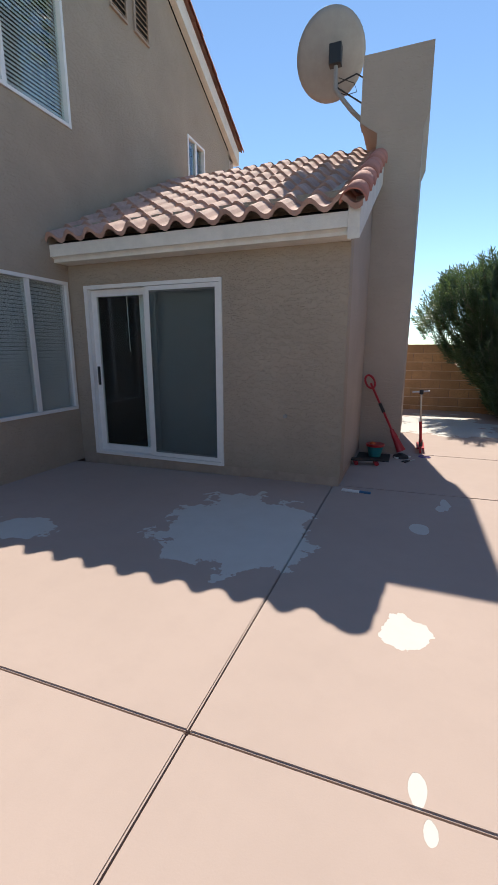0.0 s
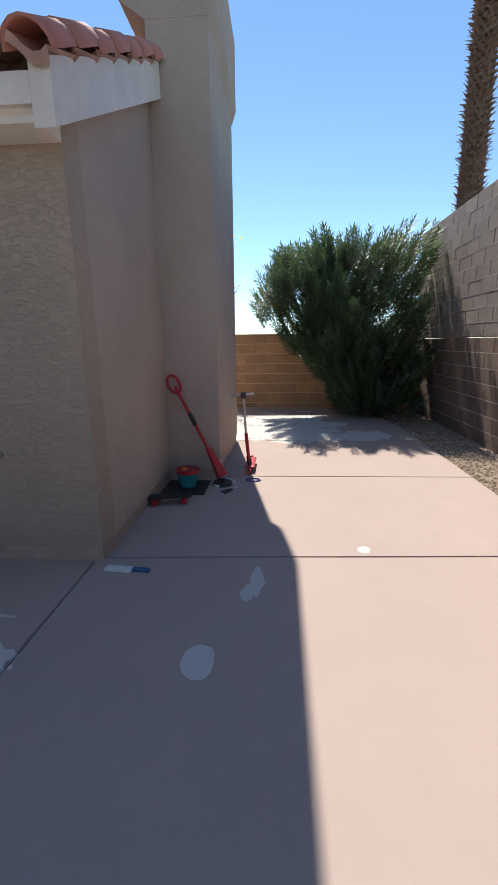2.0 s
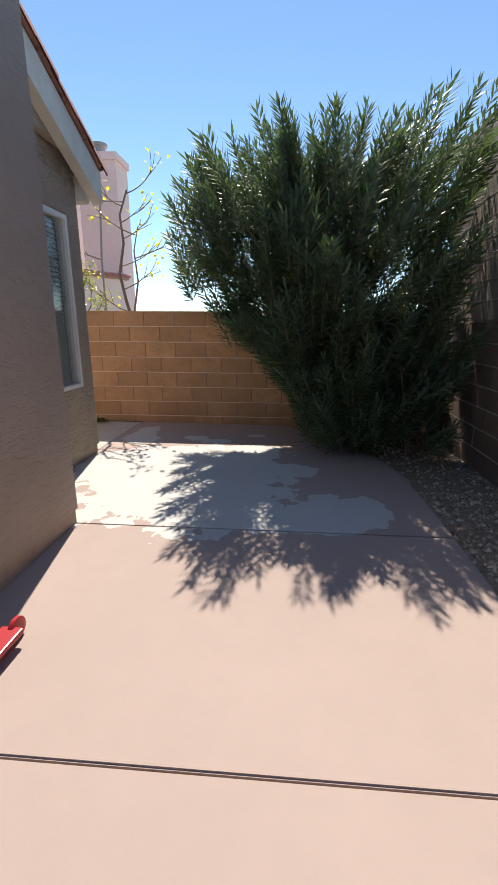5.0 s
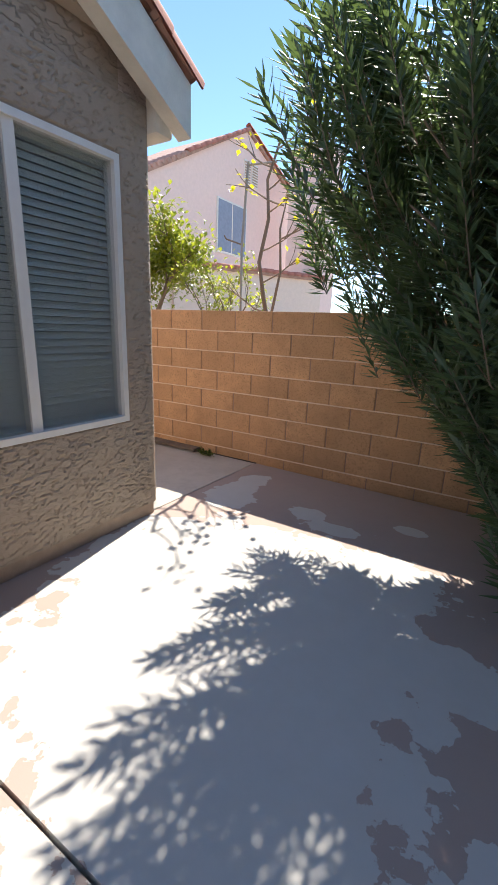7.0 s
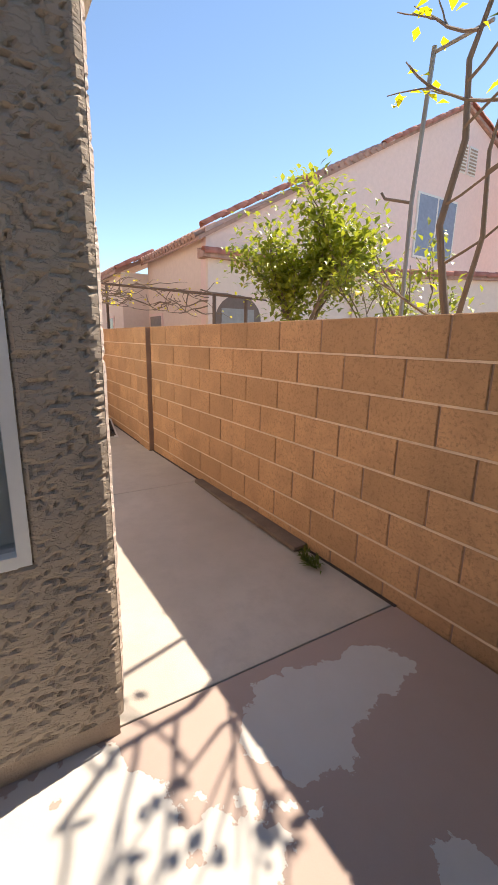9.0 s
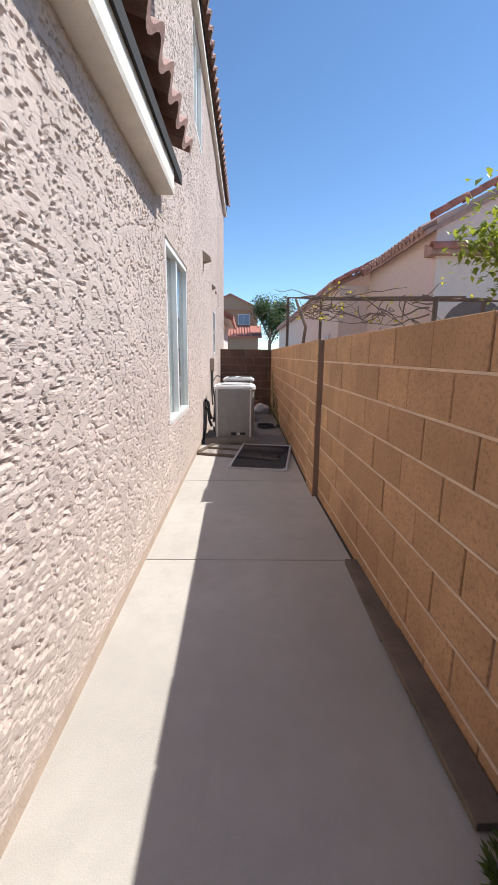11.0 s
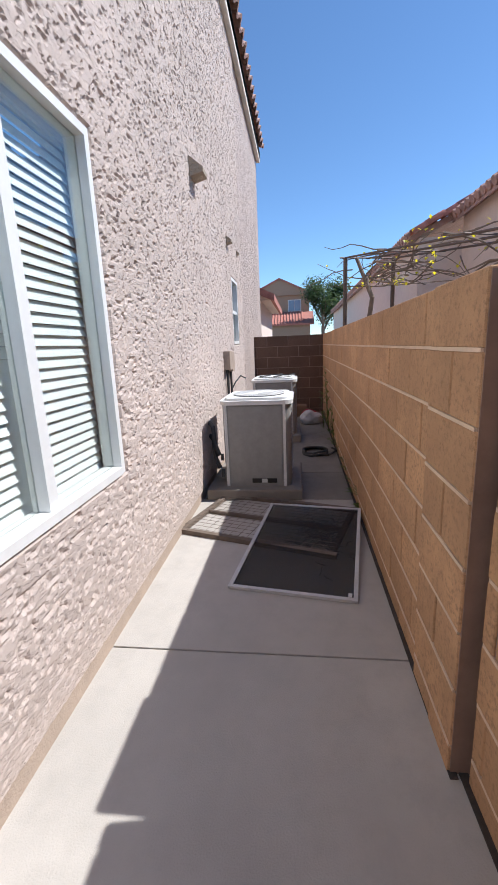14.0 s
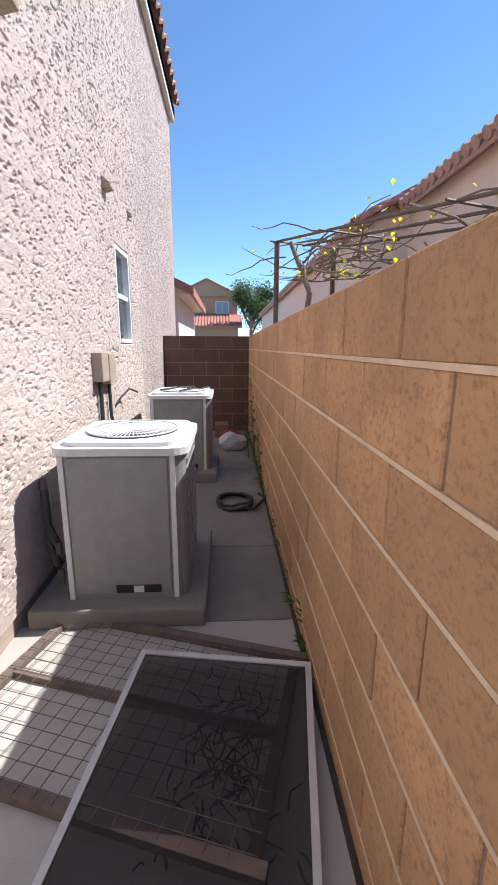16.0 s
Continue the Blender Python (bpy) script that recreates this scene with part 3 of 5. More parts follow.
part("wall_rear", boxes((-3.9, -6.2, -0.1, 6, -6, 1.8), (TALL_X, -6, -0.1, TALL_X + 0.15, 4.0, TALL_TOP)), BLOCK_GREY, label="plain block boundary wall behind the patio", kind="structure")


# ---------------------------------------------------------------- windows
def alpha_mat(name, col, see):
    m, t, b = material(name, 0.7)
    b.inputs["Base Color"].default_value = (*col, 1)
    b.inputs["Alpha"].default_value = 1 - see
    return m


SCREEN = alpha_mat("insect_screen", (0.24, 0.245, 0.245), 0.88)
DOOR_SCREEN = alpha_mat("door_screen", (0.05, 0.055, 0.055), 0.6)
DARK_SCREEN = alpha_mat("black_sun_screen", (0.02, 0.018, 0.017), 0.55)
SLATS = {}


def window(name, axis, face, out, hole, label, split=0.5, blind=0.04, screen=False, glass_alpha=0.0, horizontal=False):
    """A white sliding window in a hole of a wall; out is the way it faces. The parts: frame, mullion, panes and a slatted blind behind."""
    a0, a1, z0, z1 = hole
    root = thing(name, (0, 0, 0), label, kind="structure")

    def b3(p, q, za, zb, d0, d1):
        lo, hi = sorted((face + out * d0, face + out * d1))
        return (p, lo, za, q, hi, zb) if axis == "y" else (lo, p, za, hi, q, zb)
    w = 0.036
    rows = [b3(a0, a0 + w, z0, z1, -0.08, 0.012), b3(a1 - w, a1, z0, z1, -0.08, 0.012), b3(a0 + w, a1 - w, z1 - w, z1, -0.08, 0.012), b3(a0 + w, a1 - w, z0, z0 + w, -0.08, 0.018)]
    part("window_frame", boxes(*rows), WHITE, root)
    m = a0 + (a1 - a0) * split
    zm = z0 + (z1 - z0) * split
    if horizontal:
        part("mullion", boxes(b3(a0 + w, a1 - w, zm - 0.02, zm + 0.02, -0.07, -0.004)), WHITE, root)
        spans = [(a0 + w, a1 - w, z0 + w, zm - 0.02, -0.03), (a0 + w, a1 - w, zm + 0.02, z1 - w, -0.05)]
    else:
        part("mullion", boxes(b3(m - 0.028, m + 0.028, z0 + w, z1 - w, -0.07, -0.004)), WHITE, root)
        spans = [(a0 + w, m - 0.028, z0 + w, z1 - w, -0.03), (m + 0.028, a1 - w, z0 + w, z1 - w, -0.05)]
    for k, (p, q, za, zb, d) in enumerate(spans):
        pane = part("pane", boxes(b3(p, q, za, zb, d - 0.003, d + 0.003)), GLASS, root)
        pane.visible_shadow = False
        if screen and (screen == 2 or k == 0):
            part("insect_screen", boxes(b3(p + 0.002, q - 0.002, za + 0.002, zb - 0.002, -0.018, -0.016)), SCREEN, root).visible_shadow = False
    # Dark sheet close behind the glass stands in for the unlit room.
    part("room_shade_back", boxes(b3(a0 - 0.01, a1 + 0.01, z0 - 0.01, z1 + 0.01, -0.36, -0.34)), ROOM_SHADE, root)
    if blind:
        bl = thing("window_blind", (0, 0, 0), "white horizontal slatted blind let down behind the window glass", "window blind", "window blinds")
        key = (axis, out, round(a1 - a0, 2))
        if key not in SLATS:
            b = bmesh.new()
            L = a1 - a0 - 0.04
            mtx = pose(0, 0, 0, -70 * out, 0, 0) if axis == "y" else pose(0, 0, 0, 0, 60 * out, 0)
            box(b, *((-L / 2, -0.021, -0.001, L / 2, 0.021, 0.001) if axis == "y" else (-0.021, -L / 2, -0.001, 0.021, L / 2, 0.001)), m=mtx)
            me = bpy.data.meshes.new("slat")
            b.to_mesh(me)
            b.free()
            me.materials.append(BLIND)
            SLATS[key] = me
        z = z0 + 0.05
        while z < z1 - 0.06:
            o = new("slat", SLATS[key])
            c = (a0 + a1) / 2
            o.location = (c, face - out * 0.10, z) if axis == "y" else (face - out * 0.10, c, z)
            o.parent = bl
            z += blind
        part("head_rail", boxes(b3(a0 + 0.01, a1 - 0.01, z1 - 0.06, z1 - 0.01, -0.13, -0.085)), WHITE, bl)
    return root


WL = "white framed sliding window with closed blinds behind the glass"
window("window_1", "x", LEFT_X, 1, LWIN, WL, screen=2)
window("window_2", "x", LEFT_X, 1, UWIN, WL, split=0.48, screen=False)
window("window_3", "x", LEFT_X, 1, SWIN, "small white framed sliding window high in the wall", blind=0.0)
window("window_4", "x", WIN_X, 1, WIN2, "white framed sliding window with blinds and a dusty insect screen", split=0.49, screen=2, blind=0.040)
window("window_5", "y", ALLEY_Y, 1, AWIN, "white framed sliding window with white blinds in a sunlit wall", split=0.48, blind=0.041)
window("window_6", "y", ALLEY_Y, 1, AUP, "upper white framed sliding window reflecting the sky")
window("window_7", "y", ALLEY_Y, 1, AFAR, "small white framed sash window in the side wall", horizontal=True, blind=0.0)

# sliding glass door
a0, a1, z0, z1 = DOOR
door = thing("door_1", (0, 0, 0), "white framed sliding glass patio door with an insect screen", kind="structure")
part("door_frame", boxes((a0, DOOR_Y - 0.02, z0, a0 + 0.05, DOOR_Y + 0.1, z1), (a1 - 0.03, DOOR_Y - 0.02, z0, a1, DOOR_Y + 0.1, z1), (a0 + 0.05, DOOR_Y - 0.02, z1 - 0.04, a1 - 0.03, DOOR_Y + 0.1, z1),
                         (a0 + 0.05, DOOR_Y - 0.03, z0, a1 - 0.03, DOOR_Y + 0.1, z0 + 0.035)), WHITE, door)


def leaf(x0, x1, y0, y1, mat, name, b=0.07):
    part(name + "_frame", boxes((x0, y0, z0 + 0.04, x0 + b, y1, z1 - 0.045), (x1 - b, y0, z0 + 0.04, x1, y1, z1 - 0.045), (x0 + b, y0, z1 - 0.045 - b, x1 - b, y1, z1 - 0.045), (x0 + b, y0, z0 + 0.04, x1 - b, y1, z0 + 0.04 + b)), WHITE, door)
    p = part(name + "_pane", boxes((x0 + b, (y0 + y1) / 2 - 0.003, z0 + 0.04 + b, x1 - b, (y0 + y1) / 2 + 0.003, z1 - 0.045 - b)), mat, door)
    p.visible_shadow = False


leaf(a0 + 0.05, -2.72, DOOR_Y + 0.045, DOOR_Y + 0.075, GLASS, "sliding_leaf", 0.075)
leaf(-2.84, a1 - 0.03, DOOR_Y + 0.005, DOOR_Y + 0.035, GLASS, "fixed_leaf", 0.06)
leaf(-2.80, a1 - 0.03, DOOR_Y - 0.018, DOOR_Y - 0.002, DOOR_SCREEN, "screen_leaf", 0.045)
part("door_handle", boxes((a0 + 0.08, DOOR_Y + 0.02, 0.95, a0 + 0.105, DOOR_Y + 0.045, 1.17), bevel=0.006), BLACK, door)
# Dark box behind the door, the room's shade in its colour.
part("room_shade_back", boxes((a0 - 0.02, DOOR_Y + 1.2, 0, a1 + 0.02, DOOR_Y + 1.22, 2.3), (a0 - 0.04, DOOR_Y + 0.2, 0, a0 - 0.02, DOOR_Y + 1.2, 2.3), (a1 + 0.02, DOOR_Y + 0.2, 0, a1 + 0.04, DOOR_Y + 1.2, 2.3),
                        (a0, DOOR_Y + 0.2, 0.05, a1, DOOR_Y + 1.2, 0.07), (a0, DOOR_Y + 0.2, 2.2, a1, DOOR_Y + 1.2, 2.22)), ROOM_SHADE, door)
vb = thing("vertical_blind", (0, 0, 0), "pale vertical vane blind drawn half across the patio door", "window blind")
x = -2.98
k = 0
while x < a1 - 0.05:
    part("vane", box(bmesh.new(), -0.044, -0.001, 0.0, 0.044, 0.001, 1.86, m=pose(x, DOOR_Y + 0.22, z0 + 0.05, 0, (k % 3 - 1) * 0.5, 18)), BLIND, vb)
    x += 0.078
    k += 1
part("head_rail", boxes((a0 + 0.04, DOOR_Y + 0.19, z1 - 0.10, a1 - 0.02, DOOR_Y + 0.25, z1 - 0.05)), WHITE, vb)
part("pull_cord", tube(bmesh.new(), [(-3.2, DOOR_Y + 0.19, z1 - 0.1), (-3.19, DOOR_Y + 0.19, 1.35)], 0.004), WHITE, vb)

# gable vents and wall fittings
for y, z, h in ((5.16, 5.54, 0.62), (5.66, 5.56, 0.62)):
    v = thing("gable_vent", (LEFT_X, y, z), "slatted dark attic vent in the gable wall", "vent", "gable vents")
    part("frame", boxes((0, 0, 0, 0.03, 0.03, h), (0, 0.32, 0, 0.03, 0.35, h), (0, 0.03, 0, 0.03, 0.32, 0.03), (0, 0.03, h - 0.03, 0.03, 0.32, h)), FOUND, v)
    part("backing", boxes((0.001, 0.03, 0.03, 0.004, 0.32, h - 0.03)), DARK, v)
    for i in range(8):
        part("slat", box(bmesh.new(), -0.01, 0.03, -0.004, 0.03, 0.32, 0.004, m=pose(0.012, 0, 0.06 + i * 0.068, 0, 40, 0)), FOUND, v)
for x, z, r in ((-7.0, 2.74, 0.085), (-8.66, 2.58, 0.055), (-9.5, 2.60, 0.035)):
    v = thing("wall_vent", (x, ALLEY_Y, z), "small hooded vent outlet on the sunlit stucco wall", "vent", "wall vents")
    bm = bmesh.new()
    prism(bm, [(0, -r), (0, r), (r * 1.5, -r * 0.2), (r * 1.5, -r * 0.6)], -r, r, "x")
    part("hood", bm, STUCCO_FINE, v)

# ---------------------------------------------------------------- air conditioners
LABEL_W = plain("sticker_white", (0.7, 0.7, 0.68), 0.5)
CABLE = plain("insulated_pipe", (0.05, 0.05, 0.05), 0.7)


def rounded(x0, y0, x1, y1, r, n=5):
    pts = []
    for cx, cy, a in ((x1 - r, y1 - r, 0), (x0 + r, y1 - r, 90), (x0 + r, y0 + r, 180), (x1 - r, y0 + r, 270)):
        pts += [(cx + r * math.cos(radians(a + 90 * k / n)), cy + r * math.sin(radians(a + 90 * k / n))) for k in range(n + 1)]
    return pts


def ac_unit(at, label, w=0.60, d=0.66, h=0.735):
    u = thing("air_conditioner", at, label, "air conditioner", "outdoor air conditioners")
    bm = bmesh.new()
    prism(bm, rounded(-d, 0, 0, w, 0.07), 0.0, h, "z")
    part("casing", bm, METAL_GREY, u, smooth=False)
    bm = bmesh.new()
    prism(bm, rounded(-d - 0.02, -0.02, 0.02, w + 0.02, 0.09), h, h + 0.035, "z")
    prism(bm, rounded(-d + 0.02, 0.02, -0.02, w - 0.02, 0.08), h + 0.035, h + 0.055, "z")
    part("lid", bm, METAL_LIGHT, u, "pale sun-bleached lid")
    cx, cy, R = -d / 2, w / 2, 0.235
    bm = lathe(bmesh.new(), [(R, h + 0.0555), (R, h + 0.057)], 40, (cx, cy, 0))
    part("fan_opening", bm, DARK, u)
    for r in (0.07, 0.12, 0.17, 0.235):
        bm = bmesh.new()
        tube(bm, [(cx + r * math.cos(a * math.pi / 16), cy + r * math.sin(a * math.pi / 16), h + 0.066) for a in range(33)], 0.0035, 5)
        part("guard_ring", bm, METAL_LIGHT, u)
    bm = bmesh.new()
    for k in range(60):
        a = 2 * math.pi * k / 60
        tube(bm, [(cx + 0.05 * math.cos(a), cy + 0.05 * math.sin(a), h + 0.070), (cx + R * math.cos(a), cy + R * math.sin(a), h + 0.062)], 0.0032, 4)
    part("fan_guard", bm, METAL_LIGHT, u)
    part("fan_hub", lathe(bmesh.new(), [(0.06, h + 0.058), (0.06, h + 0.072), (0.04, h + 0.078)], 20, (cx, cy, 0)), METAL_LIGHT, u)
    part("front_panel", boxes((0.0, 0.065, 0.03, 0.006, w - 0.08, h - 0.012), bevel=0.002), METAL_GREY, u)
    part("corner_post", boxes((-0.03, w - 0.068, 0.0, 0.004, w - 0.045, h)), METAL_LIGHT, u)
    part("corner_post", boxes((-0.03, 0.02, 0.0, 0.004, 0.045, h)), METAL_LIGHT, u)
    for i in range(14):
        part("louvre", boxes((-d + 0.08, w, 0.07 + i * 0.046, -0.09, w + 0.006, 0.095 + i * 0.046)), METAL_GREY, u)
    badge = part("badge", boxes((0.006, 0.25, 0.035, 0.011, 0.47, 0.075)), BLACK, u)
    part("badge_mark", boxes((0.011, 0.335, 0.037, 0.0125, 0.385, 0.073)), LABEL_W, badge)
    part("service_valve", boxes((-0.02, -0.028, 0.08, 0.0, -0.001, 0.16), (-0.02, -0.028, 0.24, 0.0, -0.001, 0.30), bevel=0.004), CABLE, u)
    return u


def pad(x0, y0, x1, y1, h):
    # Pads share the darkened concrete; their shade is in the colour.
    part("equipment_pad", boxes((x0, y0, 0.0, x1, y1, h), bevel=0.015), ALLEY_DIRTY_SHADED, label="rough grey concrete pad under an air conditioner", kind="structure")


pad(-7.62, 9.09, -6.72, 9.93, 0.10)
pad(-9.85, 9.09, -8.93, 9.93, 0.10)
ac1 = ac_unit((-6.82, 9.24, 0.10), "grey outdoor air conditioner with a pale lid on a concrete pad")
ac2 = copy_thing(ac1, pose(-9.04, 9.27, 0.09))
tagged(ac2, "further grey outdoor air conditioner with vine shadow strands across its lid")
bx = thing("disconnect_box", (-8.2, ALLEY_Y, 1.07), "small weathered tan electrical boxes fixed to the stucco wall", "electrical box")
part("box_body", boxes((0.0, 0, 0, 0.17, 0.09, 0.21), bevel=0.006), FOUND, bx)
part("box_body", boxes((-0.24, 0, -0.03, -0.06, 0.08, 0.20), bevel=0.006), FOUND, bx)
part("conduit", tube(bmesh.new(), [(0.08, 0.04, 0.0), (0.08, 0.04, -0.3), (0.13, 0.06, -0.62)], 0.016), CABLE, bx)
part("conduit", tube(bmesh.new(), [(-0.15, 0.04, -0.03), (-0.16, 0.04, -0.3), (-0.3, 0.08, -0.66)], 0.014), CABLE, bx)
ln = thing("refrigerant_lines", (-6.95, 9.10, 0.3), "black insulated pipes running from the wall to the air conditioner", "pipes")
for dz in (0.0, 0.12):
    part("pipe", tube(bmesh.new(), [(-0.1, -0.02, 0.22 + dz), (0.0, 0.03, 0.2 + dz), (0.05, 0.05, 0.05 + dz), (0.06, 0.09, -0.05 + dz)], 0.02), CABLE, ln)
hs = thing("garden_hose", (-8.35, 10.1, 0.0), "loosely coiled black hose lying on the side path", "hose")
bm = bmesh.new()
tube(bm, [(0.17 * math.cos(a * 0.4) * (1 + 0.2 * math.sin(a * 0.13)), 0.15 * math.sin(a * 0.4), 0.014 + 0.004 * (a // 16) * 4) for a in range(46)], 0.013, 7)
part("coil", bm, CABLE, hs)
part("tail", tube(bmesh.new(), [(0.16, 0.03, 0.02), (0.2, 0.15, 0.03), (-0.1, 0.28, 0.014), (-0.2, 0.22, 0.014)], 0.012, 7), CABLE, hs)
for dx, dy, r, m, lab, nm in ((-10.35, 10.1, 0.17, plain("white_plastic_sack", (0.6, 0.6, 0.62), 0.4), "crumpled white plastic sack on the side path", "plastic_sack"),
                              (-10.75, 10.08, 0.14, plain("red_cloth", (0.30, 0.02, 0.05), 0.8), "crumpled dark red cloth bundle", "cloth_bundle"),
                              (-11.2, 9.95, 0.13, plain("brown_carton", (0.25, 0.15, 0.09), 0.9), "battered brown carton by the end wall", "carton")):
    bm = bmesh.new()
    bmesh.ops.create_icosphere(bm, subdivisions=3, radius=r)
    for v in bm.verts:
        v.co *= 1 + 0.35 * noise.noise(v.co * 9)
        v.co.z = max(v.co.z * 0.75 + r * 0.55, 0)
    if nm == "carton":
        bm.free()
        bm = boxes((-0.14, -0.1, 0, 0.14, 0.1, 0.2), bevel=0.006)
    bm_ob = part(nm, bm, m)
    bm_ob.location = (dx, dy, 0)
    tagged(bm_ob, lab, "rubbish")

# Vine shadow on the lid, built as thin black tubes.
lw = thing("loose_wire", (-9.3, 9.57, 0.90), "black strands laid over an air conditioner lid as vine shadow", "cable")
part("strand", tube(bmesh.new(), [(0.1, -0.2, 0.0), (-0.1, -0.05, 0.005), (-0.05, 0.2, 0.005), (-0.25, 0.28, 0.0)], 0.009, 5), CABLE, lw)
part("strand", tube(bmesh.new(), [(0.2, 0.0, 0.0), (0.0, 0.1, 0.005), (-0.15, 0.0, 0.005), (-0.3, 0.1, 0.0)], 0.009, 5), CABLE, lw)
lc = thing("supply_cable", (-8.9, 9.10, 0.86), "black cable arching from the wall to the further air conditioner", "cable")
part("strand", tube(bmesh.new(), [(0.35, -0.06, -0.1), (0.25, 0.0, 0.02), (0.1, 0.05, 0.09), (0.0, 0.1, 0.05)], 0.010, 6), CABLE, lc)
tw = thing("dead_twigs", (-6.0, 10.05, 0.0), "dry dead twigs lying under the loose window screen", "twigs")
rg = random.Random(31)
bm = bmesh.new()
for k in range(110):
    p = Vector((rg.gauss(0.0, 0.15), rg.gauss(0, 0.08), 0.006))
    d = Vector((rg.uniform(-1, 1), rg.uniform(-0.6, 0.6), 0.0)).normalized()
    q = p + d * rg.uniform(0.02, 0.06) + Vector((rg.uniform(-0.02, 0.02), rg.uniform(-0.02, 0.02), 0.008))
    tube(bm, [p, q, q + d * 0.03 + Vector((0, rg.uniform(-0.04, 0.04), -0.004))], 0.004, 4, 0.002)
part("twig_heap", bm, CABLE, tw)

# ---------------------------------------------------------------- loose panels in the alley
WOOD = plain("weathered_wood", (0.17, 0.13, 0.10), 0.9, var=0.3, scale=5, dist=0.004)
WIRE = plain("rusty_wire", (0.16, 0.12, 0.10), 0.6, 0.5)
ALU = plain("white_aluminium", (0.62, 0.60, 0.58), 0.45, 0.1)
mp = thing("wire_panel", (-6.27, 9.68, 0.0), "rusty wire grid panel on a weathered wooden frame lying flat", "wire panel", rz=-17.5)
for r in ((0.37, -0.58, 0.0, 0.41, 0.60, 0.035), (-0.41, -0.58, 0.0, -0.37, 0.62, 0.035), (-0.02, -0.55, 0.0, 0.005, 0.55, 0.03), (-0.37, -0.58, 0.0, 0.37, -0.54, 0.03), (-0.37, 0.54, 0.0, 0.37, 0.58, 0.03)):
    part("rail", boxes(r, bevel=0.003), WOOD, mp)
bm = bmesh.new()
for k in range(1, 17):
    y = -0.56 + k * 0.066
    tube(bm, [(-0.4, y, 0.037), (0.0, y + 0.004, 0.034), (0.4, y, 0.037)], 0.0016, 4)
for k in range(1, 15):
    x = -0.4 + k * 0.055
    tube(bm, [(x, -0.57, 0.040), (x, 0.0, 0.037), (x, 0.57, 0.040)], 0.0016, 4)
part("wire_grid", bm, WIRE, mp, kind="stuff")
sc = thing("window_screen", (-5.355, 9.50, 0.002), "loose black window screen in a white aluminium frame on the path", "window screen", rz=171.3)
part("mesh", box(bmesh.new(), 0.02, -0.69, 0.008, 1.13, -0.02, 0.010, m=pose(0, 0, 0, 0, -2.6, 0)), DARK_SCREEN, sc)
for r in ((0, -0.71, 0, 1.15, -0.687, 0.016), (0, -0.023, 0, 1.15, 0, 0.016), (0, -0.687, 0, 0.023, -0.023, 0.016), (1.127, -0.687, 0, 1.15, -0.023, 0.016)):
    part("frame_bar", box(bmesh.new(), *r, m=pose(0, 0, 0, 0, -2.6, 0)), ALU, sc)
part("corner_clip", boxes((0.02, -0.68, 0.016, 0.05, -0.66, 0.024)), LABEL_W, sc)
for k, (x0, y0, x1, y1) in enumerate(((-3.02, 10.42, -2.24, 10.41), (-2.3, 10.41, -1.42, 10.42))):
    pk = part("plank", boxes((0, -0.055, 0, math.hypot(x1 - x0, y1 - y0), 0.055, 0.03), bevel=0.003), WOOD)
    pk.matrix_world = pose(x0, y0, 0.012 * k + 0.001, 0, 0, math.degrees(math.atan2(y1 - y0, x1 - x0)))
    tagged(pk, "weathered grey timber plank lying along the block wall", "plank", "planks")

# ---------------------------------------------------------------- satellite dish
dish = thing("satellite_dish", (-0.82, 6.02, 4.08), "large grey satellite dish on an arm fixed to the chimney", "satellite dish")
GREY = plain("dish_grey", (0.33, 0.32, 0.30), 0.6, var=0.08)
n = Vector((-0.28, 0.78, 0.56)).normalized()
c = Vector((-0.42, 0.06, 0.86))
mtx = Matrix.Translation(c) @ n.to_track_quat("Z", "Y").to_matrix().to_4x4()
bm = bmesh.new()
prof = [(0.43 * k / 8, 0.09 * (k / 8) ** 2) for k in range(9)]
rings = []
for side in (0, 1):
    for r, z in (prof if side == 0 else prof[::-1]):
        rings.append([bm.verts.new(mtx @ Vector((max(r, 0.002) * math.cos(a * math.pi / 20) * 1.0, r * math.sin(a * math.pi / 20) * 1.08, z + 0.012 * side))) for a in range(40)])
for a, b in zip(rings, rings[1:]):
    for k in range(40):
        bm.faces.new((a[k], a[(k + 1) % 40], b[(k + 1) % 40], b[k]))
part("reflector", bm, GREY, dish, smooth=True)
part("mount_arm", tube(bmesh.new(), [(0.02, 0.0, 0.05), (-0.12, -0.06, 0.17), (-0.33, -0.08, 0.42), (-0.34, -0.08, 0.72)], 0.028, 10), GREY, dish)
part("bracket", boxes((-0.42, -0.14, 0.68, -0.27, -0.03, 0.90), bevel=0.01), BLACK, dish)
part("wall_plate", boxes((-0.01, -0.09, -0.02, 0.02, 0.10, 0.16), bevel=0.004), GREY, dish)
part("brace", tube(bmesh.new(), [(-0.33, -0.08, 0.48), (-0.1, 0.05, 0.62), (0.02, 0.2, 0.60)], 0.009, 6), BLACK, dish)
part("brace", tube(bmesh.new(), [(-0.33, -0.08, 0.46), (0.02, 0.05, 0.26)], 0.009, 6), BLACK, dish)
part("cable", tube(bmesh.new(), [(-0.3, -0.08, 0.55), (-0.12, 0.0, 0.50), (-0.08, 0.0, 0.40), (-0.2, -0.05, 0.36), (-0.31, -0.08, 0.40)], 0.005, 5), BLACK, dish)

# ---------------------------------------------------------------- things by the chimney
RED = plain("red_plastic", (0.42, 0.02, 0.03), 0.35, var=0.1)
TEAL = plain("teal_plastic", (0.02, 0.22, 0.24), 0.4)
STEEL = plain("bright_steel", (0.6, 0.6, 0.6), 0.3, 0.9)
ORANGE = plain("orange_plastic", (0.55, 0.12, 0.03), 0.5)
